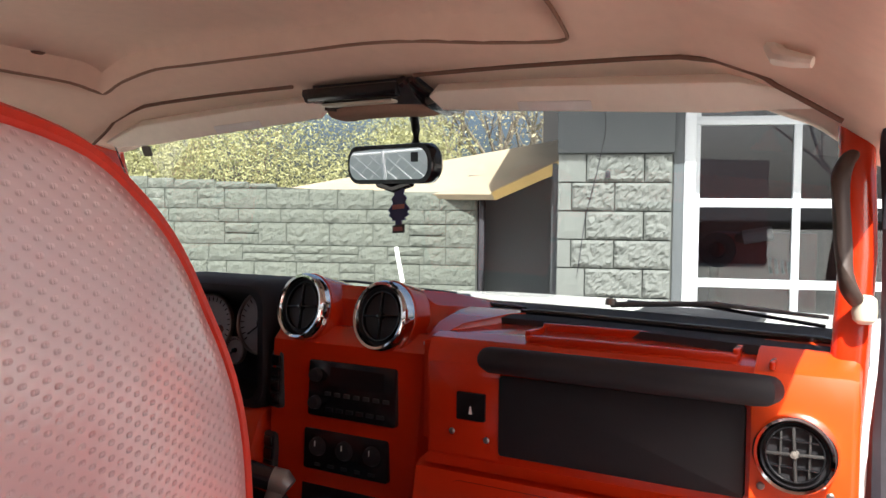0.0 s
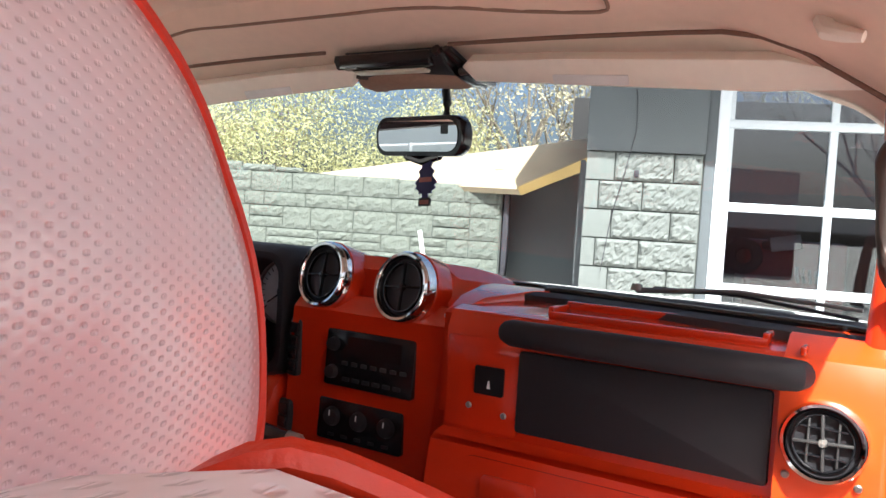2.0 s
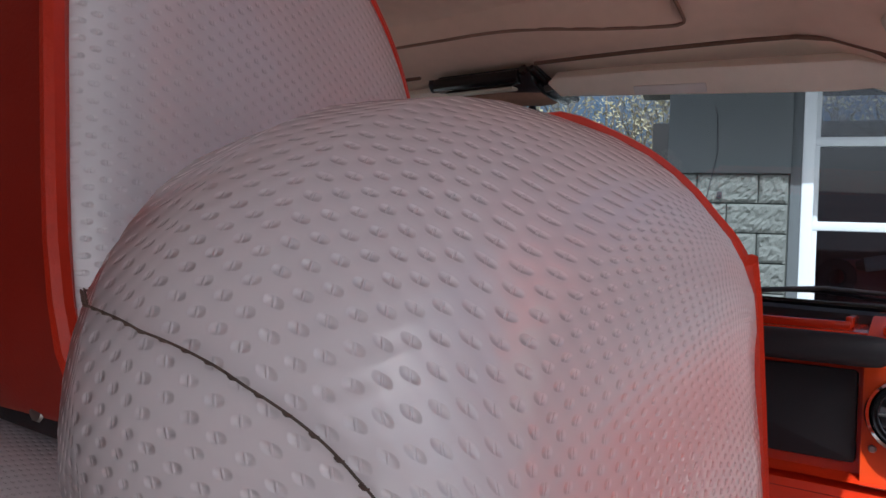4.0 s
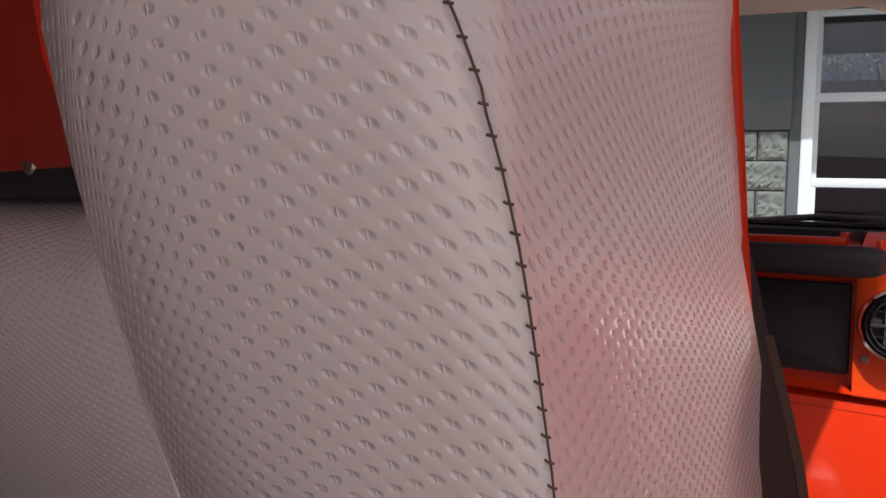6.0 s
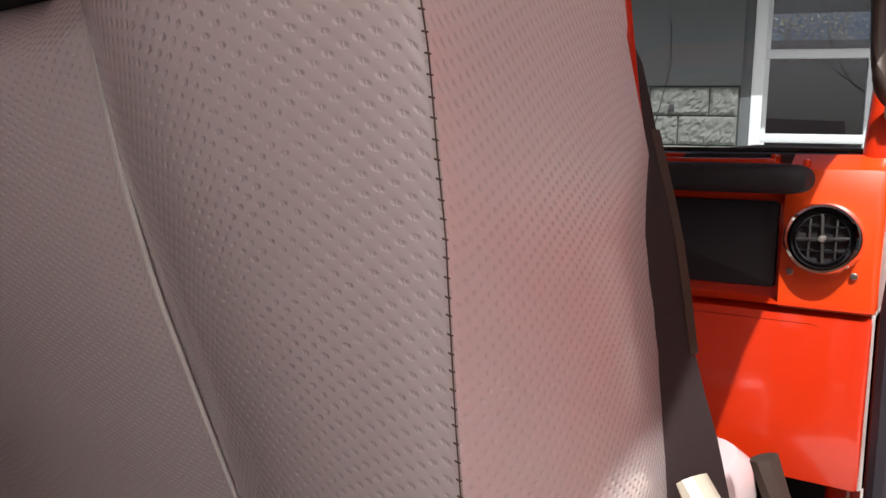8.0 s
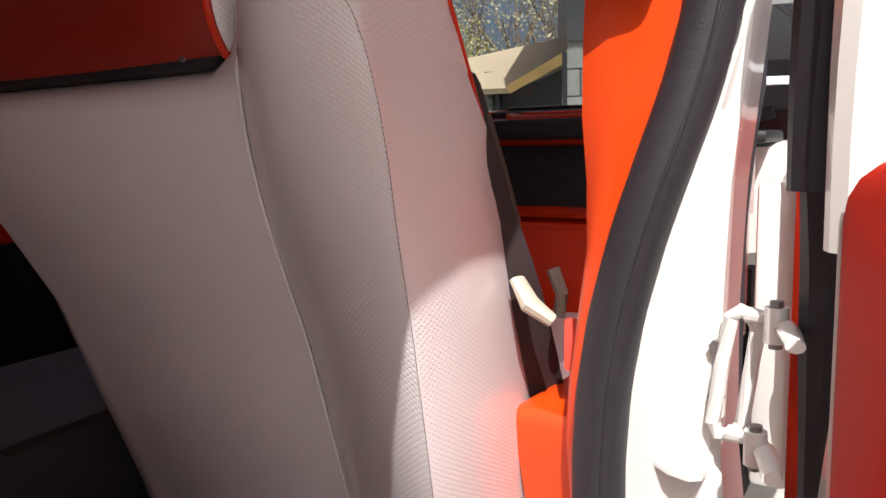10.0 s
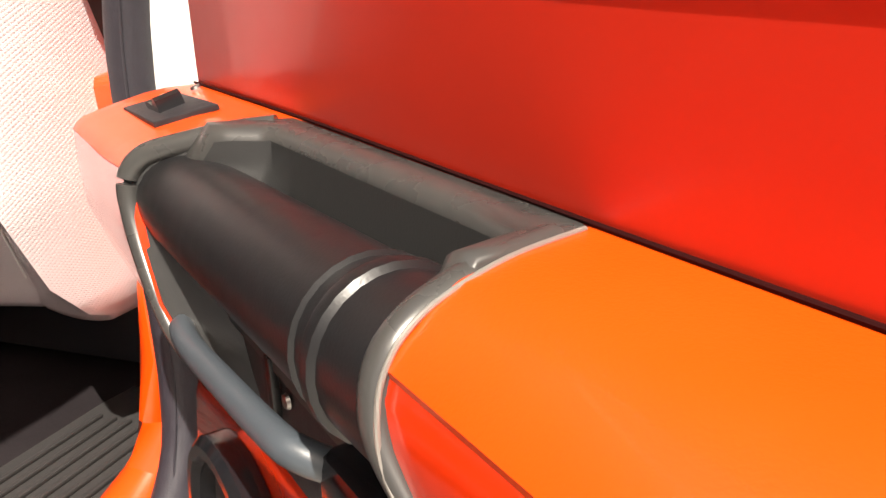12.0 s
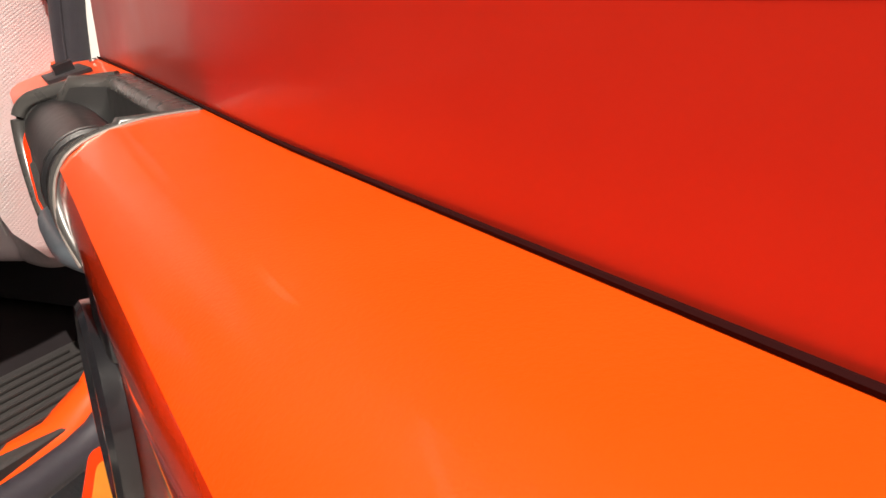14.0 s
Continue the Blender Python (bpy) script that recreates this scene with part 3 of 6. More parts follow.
for c, s in (((0.49, 0.985, 1.384), (0.31, 0.010, 0.016)), ((0.49, 0.912, 1.374), (0.31, 0.008, 0.014)), ((0.338, 0.948, 1.380), (0.010, 0.075, 0.016)), ((0.642, 0.948, 1.380), (0.010, 0.075, 0.016)), ((0.69, 0.91, 1.374), (0.008, 0.06, 0.012))):
    bm_box(tray, c, s, bevel=0.003)
under("shelf_rim", tray, red_paint, dash)
# orange instead of the dashboard's red: the sunlight on this end is in the colour
under("side_cheek", plate([(1.0, 1.392), (0.93, 1.388), (0.885, 1.365), (0.872, 1.33), (0.866, 1.21), (0.87, 1.17), (1.0, 1.17)], 0.668, 0.792, YZ, 0.010), orange_plastic, dash, "dashboard end with sunlight put into its orange colour")
sp = under("switch_plate", plate(rounded(0.05, 0.044, 0.003), 0, 0.005, facing((0.256, 0.886, 1.265))), black_gloss, dash, "small black airbag switch plate")
under("switch_mark", plate([(-0.003, -0.012), (0.003, -0.012), (0.001, 0.0), (-0.001, 0.0)], 0.005, 0.006, facing((0.256, 0.886, 1.265))), thread_white, sp, "small white mark")
under("switch_panel", plate(rounded(0.125, 0.145, 0.004, cx=0, cy=0), -0.002, 0.002, facing((0.242, 0.887, 1.258)), 0.001), red_paint, dash)


def screw(at, owner, m=None):
    under("screw", lathe([(0.0, 0.003), (0.0035, 0.003), (0.0050, 0.0015), (0.0052, 0.0)], 12, facing(at)), screw_metal, owner)


for at in ((0.222, 0.884, 1.222), (0.283, 0.884, 1.215), (0.682, 0.864, 1.222), (0.762, 0.864, 1.222), (0.155, 0.915, 1.352)):
    screw(at, dash)


def vent(m, r, owner, vanes=2):
    """A round vent: chrome ring, black barrel, cross vanes and hub."""
    ring = under("vent", lathe([(r * 0.80, 0.0), (r * 0.82, 0.008), (r * 0.87, 0.015), (r * 0.94, 0.016), (r, 0.010), (r * 1.01, -0.02)], 48, m), chrome, owner, "chrome vent ring")
    under("barrel", lathe([(0.0, 0.0010), (r * 0.5, 0.0010), (r * 0.79, 0.002), (r * 0.815, 0.0095)], 40, m), black_grain, ring, "black vent barrel")
    inner = bmesh.new()
    bm_lathe(inner, ring_profile(r * 0.66, r * 0.71, 0.009, 0.001), 32, m @ Matrix.Translation((0, 0, 0.0)))
    under("inner_ring", inner, black_gloss, ring)
    for k in range(2):
        vane = box((0, 0, 0.007), (r * 1.36, 0.0035, 0.006), m @ Matrix.Rotation(radians(90 * k + 4), 4, 'Z'), 0.001)
        under("vane", vane, grey_satin if vanes > 2 else black_gloss, ring)
    if vanes > 2:
        for q in (-0.34, 0.34):
            under("vane", box((q * r, 0, 0.005), (0.0026, r * 1.1, 0.005), m, 0.001), grey_satin, ring)
            under("vane", box((0, q * r, 0.005), (r * 1.1, 0.0026, 0.005), m, 0.001), black_gloss, ring)
    under("hub", lathe([(0.0, 0.0135), (r * 0.09, 0.0125), (r * 0.11, 0.004)], 16, m), silver_satin if vanes > 2 else black_gloss, ring)
    return ring


vent(facing((0.722, 0.862, 1.270), 4, -4), 0.0495, dash, 4)
vent(facing((0.055, 0.935, 1.387), 12, -10), 0.0625, dash)
vent(facing((-0.125, 0.940, 1.392), 12, -10), 0.0625, dash)
vent(facing((-0.70, 0.93, 1.36), 8, 8), 0.055, dash)

# centre stack
bm = bmesh.new()
rings = []
for z, x0, x1, y in ((0.86, -0.235, 0.115, 0.955), (1.02, -0.225, 0.125, 0.94), (1.18, -0.212, 0.150, 0.93), (1.33, -0.20, 0.165, 0.925), (1.36, -0.195, 0.166, 0.950)):
    rings.append([Vector(p + (z,)) for p in ((x0, y + 0.02), (x0 + 0.015, y), (x1 - 0.02, y), (x1, y + 0.015), (x1 + 0.04, 1.12), (x0 - 0.01, 1.12))])
bm_loft(bm, rings)
under("stack_body", bm, red_paint, dash)
bm = bmesh.new()
for cx, cz in ((0.055, 1.387), (-0.125, 1.392)):
    m = facing((cx, 0.935, cz), 12, -10)
    bm_lathe(bm, [(0.0, -0.30), (0.045, -0.29), (0.060, -0.12), (0.0655, -0.02), (0.0655, -0.012), (0.060, -0.010), (0.0, -0.012)], 36, m)
under("vent_pod", bm, red_paint, dash)
bm = bmesh.new()
rings = []
for y, zt, x0, x1 in ((0.966, 1.41, -0.185, 0.118), (0.99, 1.432, -0.18, 0.13), (1.05, 1.425, -0.17, 0.16), (1.16, 1.402, -0.14, 0.21), (1.24, 1.388, -0.10, 0.24)):
    rings.append([Vector((x0, y, 1.30)), Vector((x0, y, zt - 0.03)), Vector((x0 + 0.03, y, zt)), Vector((x1 - 0.04, y, zt)), Vector((x1, y, zt - 0.025)), Vector((x1 + 0.03, y, 1.30))])
bm_loft(bm, rings)
under("pod_roof", bm, red_paint, dash)
bm = bmesh.new()
rings = []
for y, x0, x1, z in ((0.90, 0.160, 0.185, 1.36), (0.95, 0.16, 0.215, 1.385), (1.02, 0.16, 0.27, 1.398), (1.06, 0.16, 0.31, 1.400)):
    rings.append([Vector((x0, y, 1.2)), Vector((x0, y, z)), Vector((x1 - 0.01, y, z)), Vector((x1, y, z - 0.02)), Vector((x1, y, 1.2))])
bm_loft(bm, rings)
under("stack_shoulder", bm, red_paint, dash)


def unit(z0, z1, x0, x1, y, name, label):
    m = facing(((x0 + x1) / 2, y, (z0 + z1) / 2), 3)
    u = under(name, plate(rounded(x1 - x0, z1 - z0, 0.006, 4), -0.006, 0.006, m, 0.002), black_gloss, dash, label)
    return u, m, x1 - x0, z1 - z0


u, m, w, h = unit(1.197, 1.299, -0.100, 0.092, 0.927, "radio", "black radio unit with small keys")
under("radio_display", plate(rounded(0.115, 0.034, 0.002, cx=0.012, cy=0.024), 0.006, 0.0075, m), black_gloss, u)
for k in range(2):
    under("knob", lathe([(0.0, 0.018), (0.011, 0.017), (0.013, 0.006)], 20, m @ Matrix.Translation((-0.077, 0.024 - 0.05 * k, 0))), black_grain, u)
for k in range(7):
    under("key", plate(rounded(0.013, 0.007, 0.001, 2, cx=-0.05 + 0.021 * k, cy=-0.008), 0.006, 0.0085, m), grey_satin, u)
for k in range(6):
    under("key", plate(rounded(0.016, 0.007, 0.001, 2, cx=-0.045 + 0.022 * k, cy=-0.036), 0.006, 0.0085, m), black_grain, u)
u, m, w, h = unit(1.094, 1.170, -0.116, 0.072, 0.934, "climate_panel", "black climate control panel with knobs")
for k in range(3):
    under("knob", lathe([(0.0, 0.016), (0.015, 0.015), (0.018, 0.006)], 24, m @ Matrix.Translation((-0.06 + 0.06 * k, 0.006, 0))), black_grain, u)
    under("pointer", box((-0.06 + 0.06 * k, 0.013, 0.0165), (0.002, 0.01, 0.001), m, 0), thread_white, u, "small white pointer")
for k in range(5):
    under("key", plate(rounded(0.014, 0.006, 0.001, 2, cx=-0.06 + 0.03 * k, cy=-0.027), 0.006, 0.008, m), black_grain, u)
u, m, w, h = unit(1.005, 1.070, -0.128, 0.062, 0.942, "lower_switch_panel", "black lower panel with small lamps")
for k in range(3):
    under("indicator", lathe([(0.0, 0.0015), (0.0022, 0.0)], 10, m @ Matrix.Translation((-0.01 + 0.018 * k, 0.005, 0.006))), thread_white, u, "tiny pale indicator")
under("dash_knob", lathe([(0.0, 0.03), (0.014, 0.028), (0.018, 0.0)], 20, facing((-0.17, 0.93, 1.02))), black_grain, dash)
for zc, n in ((1.252, 4), (1.095, 4)):
    m = facing((-0.180 - (1.252 - zc) * 0.12, 0.930, zc), 3, -12)
    u = under("switch_column", plate(rounded(0.034, 0.108, 0.008, 4), -0.006, 0.005, m, 0.002), black_grain, dash, "black column of rocker switches")
    for k in range(n):
        under("rocker", plate(rounded(0.024, 0.020, 0.003, 3, cy=-0.036 + 0.024 * k), 0.005, 0.009, m, 0.001), black_gloss, u)

# black top pad with defroster slots
bm = bmesh.new()
rings = []
for x in [-0.80 + 0.05 * i for i in range(32)] + [0.79]:
    bow = 0.10 * (x / 0.8) ** 2
    front = 1.0 if x > 0.2 else (1.05 if x > -0.2 else 1.06)
    front -= 0.06 * step(0.3, 0.75, x)
    rings.append([Vector((x, front, 1.375)), Vector((x, front + 0.004, 1.392 - 0.004 * step(0.3, 0.8, x))), Vector((x, front + 0.02, 1.397 - 0.006 * step(0.3, 0.8, x))), Vector((x, 1.31 - bow, 1.388)), Vector((x, 1.32 - bow, 1.36)), Vector((x, front, 1.36))])
bm_loft(bm, rings)
top = under("top_pad", bm, black_soft, dash, "matt black dash top pad")
for x0, x1, y in ((0.27, 0.76, 1.045), (-0.02, 0.24, 1.13), (-0.72, -0.25, 1.16)):
    under("defroster_slot", tube([(x0, y, 1.397), (x0 + 0.02, y + 0.001, 1.399), (x1 - 0.02, y - 0.04 * step(0.2, 0.7, x1), 1.394), (x1, y - 0.045 * step(0.2, 0.7, x1), 1.392)], 0.007, 8), black_gloss, top)

# instrument binnacle
bm = bmesh.new()
rings = []
for y, x0, x1, z0, z1 in ((0.925, -0.60, -0.215, 1.19, 1.425), (0.945, -0.605, -0.21, 1.18, 1.435), (1.10, -0.59, -0.225, 1.20, 1.432), (1.16, -0.57, -0.24, 1.22, 1.40)):
    rings.append([Vector((x, y, z)) for x, z in rounded(x1 - x0, z1 - z0, 0.04, 5, (x0 + x1) / 2, (z0 + z1) / 2)])
rings = [[Vector((-0.4075 + (p.x + 0.4075) * 0.9, 1.06, 1.31 + (p.z - 1.31) * 0.86)) for p in rings[0]], [Vector((-0.4075 + (p.x + 0.4075) * 0.93, 0.925, 1.31 + (p.z - 1.31) * 0.90)) for p in rings[0]]] + rings
bm_loft(bm, rings)
bn = under("binnacle", bm, black_soft, dash, "matt black instrument hood")
for gx, gz, gr in ((-0.322, 1.335, 0.068), (-0.47, 1.325, 0.064), (-0.40, 1.27, 0.03)):
    m = facing((gx, 1.045, gz), 6)
    g = under("gauge", lathe([(0.0, 0.004), (gr * 0.93, 0.004), (gr * 0.94, 0.0)], 40, m), gauge_face, bn, "pale round gauge face")
    under("gauge_rim", lathe(ring_profile(gr * 0.93, gr, 0.012, 0.002), 40, m), silver_satin, bn, "silver gauge rim")
    under("gauge_hub", lathe([(0.0, 0.012), (gr * 0.16, 0.011), (gr * 0.18, 0.004)], 16, m), black_gloss, bn)
    under("needle", box((gr * 0.30, 0.012 * gr, 0.008), (gr * 0.7, 0.003, 0.002), m @ Matrix.Rotation(radians(215), 4, 'Z'), 0), black_gloss, bn)
    ticks = bmesh.new()
    for k in range(21):
        a = radians(-40 + 13 * k)
        bm_box(ticks, (gr * 0.82, 0, 0.005), (gr * 0.14, 0.0018, 0.001), m @ Matrix.Rotation(a, 4, 'Z'))
    under("tick_marks", ticks, black_gloss, bn)
under("knee_panel", plate([(0.94, 1.19), (0.915, 1.17), (0.885, 1.10), (0.89, 1.05), (0.94, 1.02), (1.15, 1.02), (1.15, 1.19)], -0.80, -0.215, YZ, 0.012), red_paint, dash)
under("driver_cheek", plate([(1.0, 1.40), (0.94, 1.395), (0.92, 1.36), (0.92, 1.19), (1.1, 1.19), (1.1, 1.40)], -0.80, -0.60, YZ, 0.012), red_paint, dash)
under("kick_panel", box((0.0, 1.22, 0.86), (1.58, 0.06, 0.36)), carpet, dash)

# steering wheel
sw = thing("steering_wheel", "black leather steering wheel with a plain oval badge", "steering wheel", (-0.41, 0.80, 1.1))
WC = Vector((-0.412, 0.752, 1.333))
mw = Matrix.Translation(WC) @ Matrix.Rotation(radians(90 - 20), 4, 'X')
pts = [mw @ Vector((0.178 * math.cos(a), 0.178 * math.sin(a), 0)) for a in [2 * math.pi * k / 48 for k in range(48)]]
rim = under("rim", tube(pts, 0.0165, 12, True), black_gloss, sw, "smooth black leather rim")
under("rim_inlay", tube([mw @ Vector((0.163 * math.cos(a), 0.163 * math.sin(a), 0.007)) for a in [radians(-60 + 5 * k) for k in range(25)]], 0.003, 6), silver_satin, rim, "thin silver inlay")
hub = bmesh.new()
bm_loft(hub, [[mw @ Vector((x * k, y * k, z)) for x, y in rounded(0.15, 0.15, 0.05, 5, 0, -0.01)] for k, z in ((0.9, -0.04), (1.0, -0.012), (0.93, 0.012), (0.6, 0.024), (0.3, 0.026))])
hb = under("hub", hub, black_grain, sw)
for a in (8, 172, 245, 295):
    ca, sa = math.cos(radians(a)), math.sin(radians(a))
    under("spoke", tube([mw @ Vector((0.05 * ca, 0.05 * sa, 0.0)), mw @ Vector((0.11 * ca, 0.11 * sa, 0.0)), mw @ Vector((0.172 * ca, 0.172 * sa, -0.002))], [0.035, 0.024, 0.016], 10, flat=0.45), black_grain, sw)
under("badge", lathe([(0.0, 0.006), (0.020, 0.0055), (0.024, 0.0)], 32, mw @ Matrix.Translation((0, 0.008, 0.026)) @ Matrix.Diagonal((0.8, 1.15, 1, 1))), silver_satin, hb, "plain oval silver badge")
for s in (-1, 1):
    bt = under("button_pad", plate(rounded(0.026, 0.050, 0.005, 3, cx=0.095 * s, cy=-0.004), 0.006, 0.013, mw, 0.002), black_gloss, sw)
    under("button_key", plate(rounded(0.018, 0.016, 0.003, 3, cx=0.095 * s, cy=0.008), 0.013, 0.0155, mw, 0.001), grey_satin, bt)
under("column", tube([WC + Vector((0, 0.03, -0.012)), WC + Vector((0, 0.20, -0.09))], [0.055, 0.075], 20), black_grain, sw)
under("stalk", tube([WC + Vector((0.04, 0.06, 0.0)), WC + Vector((0.13, 0.07, 0.022)), WC + Vector((0.19, 0.07, 0.022))], [0.006, 0.007, 0.009], 8), black_grain, sw)

# console between the front seats with its lever
cs = thing("centre_console", "dark centre console with red side trim and silver lever", "console", (-0.02, 0.55, 0.69))
under("body", plate([(0.93, 1.0), (0.75, 1.02), (0.55, 0.98), (-0.10, 0.98), (-0.14, 0.95), (-0.14, 0.69), (0.93, 0.69)], -0.20, 0.15, YZ, 0.015), black_grain, cs)
for x in (-0.205, 0.155):
    under("side_trim", box((x, 0.62, 0.88), (0.012, 0.50, 0.18), bevel=0.005), red_paint, cs, "glossy red side trim")
under("lever_post", tube(glide([(-0.05, 0.70, 0.99), (-0.025, 0.712, 1.06), (0.0, 0.725, 1.14)], 4), 0.0135, 12), silver_satin, cs, "silver lever post")
grip = under("lever_grip", tube([(-0.008, 0.722, 1.150), (-0.05, 0.70, 1.163), (-0.095, 0.677, 1.178)], [0.0185, 0.019, 0.0175], 14), black_gloss, cs, "black lever grip")
under("grip_end", tube([(-0.088, 0.681, 1.175), (-0.112, 0.668, 1.183)], [0.0195, 0.0185], 14), silver_satin, cs, "silver end of the grip")
under("grip_front", tube([(0.018, 0.732, 1.138), (0.008, 0.729, 1.146), (-0.008, 0.722, 1.150)], [0.015, 0.020, 0.0195], 14), silver_satin, cs, "silver grip bracket")

from mathutils import noise
from mathutils.bvhtree import BVHTree

# ---- front passenger seat ----
seat = thing("front_passenger_seat", "white woven-vinyl front seat with red piping, seen from behind", "car seat", (0.47, 0.3, 0.72))
XC = 0.41


def ladder(table, z):
    """Value between the rungs of a table of heights."""
    for a, b in zip(table, table[1:]):
        if z <= b[0]:
            f = max(0.0, (z - a[0]) / (b[0] - a[0]))
            return [p + (q - p) * f for p, q in zip(a[1:], b[1:])]
    return list(table[-1][1:])


def sec_S(z):
    """Inner seam of the bolster."""
    return ladder(((0.80, 0.575, 0.085), (1.00, 0.590, 0.010), (1.15, 0.602, -0.045), (1.25, 0.615, -0.096), (1.29, 0.625, -0.119), (1.335, 0.636, -0.141), (1.38, 0.649, -0.159), (1.42, 0.663, -0.174), (1.45, 0.671, -0.182)), z)


def sec_D(z):
    """Outer sewn seam of the back."""
    return ladder(((0.80, 0.776, 0.020), (0.855, 0.787, -0.030), (0.915, 0.794, -0.093), (1.00, 0.804, -0.140), (1.10, 0.802, -0.153), (1.20, 0.7925, -0.156), (1.27, 0.787, -0.162), (1.32, 0.786, -0.169), (1.355, 0.787, -0.178), (1.391, 0.787, -0.191), (1.412, 0.785, -0.197), (1.48, 0.780, -0.205)), z)


def sec_E(z):
    """Outer front edge with the piping."""
    return ladder(((0.80, 0.760, 0.235), (1.00, 0.762, 0.165), (1.15, 0.765, 0.093), (1.25, 0.7665, 0.047), (1.29, 0.767, 0.032), (1.34, 0.769, 0.001), (1.385, 0.769, -0.033), (1.422, 0.770, -0.055), (1.48, 0.770, -0.080)), z)


# crown of the backrest: the line of its top edge, from the inner horn over the arch to the outer edge
ARCH = ((0.669, -0.172, 1.443), (0.675, -0.175, 1.452), (0.680, -0.168, 1.461), (0.692, -0.157, 1.4715), (0.712, -0.143, 1.483), (0.731, -0.129, 1.489), (0.744, -0.119, 1.490), (0.754, -0.112, 1.486), (0.7605, -0.1075, 1.482),
        (0.7650, -0.104, 1.478), (0.7685, -0.101, 1.474), (0.7720, -0.098, 1.469), (0.7750, -0.095, 1.4645), (0.7770, -0.091, 1.459), (0.7780, -0.085, 1.452), (0.7770, -0.077, 1.444), (0.7740, -0.068, 1.436))


def seat_half(z):
    """Outline of the backrest at a height, from the middle of the back round the outer side to the middle of the front."""
    (sx, sy), (dx, dy), (ex, ey) = sec_S(z), sec_D(z), sec_E(z)
    pts = [(XC, sy - 0.010), (XC + 0.10, sy - 0.008), (sx - 0.04, sy - 0.003), (sx - 0.008, sy)]
    pts.append((sx, sy + 0.0015))
    for f in (0.06, 0.18, 0.3, 0.45, 0.6, 0.75, 0.88, 0.96):
        b = 0.012 * math.sin(math.pi * f) * step(0.8, 1.2, z) + 0.016 * math.sin(math.pi * f ** 0.7) * step(1.24, 1.42, z)
        pts.append((sx + (dx - sx) * f + b * 0.15, sy + (dy - sy) * f - b))
    pts.append((dx - 0.0006, dy + 0.0012))
    for f in (0.05, 0.2, 0.4, 0.6, 0.8, 0.95):
        b = (0.010 - 0.012 * step(1.20, 1.36, z)) * math.sin(math.pi * f)
        pts.append((dx + (ex - dx) * f + b, dy + (ey - dy) * f))
    pts.append((ex, ey))
    for x, q in ((ex - 0.012, 0.004), (ex - 0.05, 0.010), (ex - 0.09, 0.008), (sx, 0.0), (sx - 0.06, -0.012), (XC, -0.02)):
        pts.append((x, ey + q))
    return pts


SHOULDER = 5 + 8  # index of the outer back seam
CROWN = [(XC, -0.110, 1.394), (XC + 0.10, -0.110, 1.394), (0.605, -0.122, 1.395), (0.632, -0.146, 1.404)] + list(ARCH) + [(0.770, -0.075, 1.440), (0.745, -0.085, 1.474), (0.700, -0.100, 1.468), (0.645, -0.110, 1.430), (0.580, -0.090, 1.390), (XC, -0.085, 1.385)]


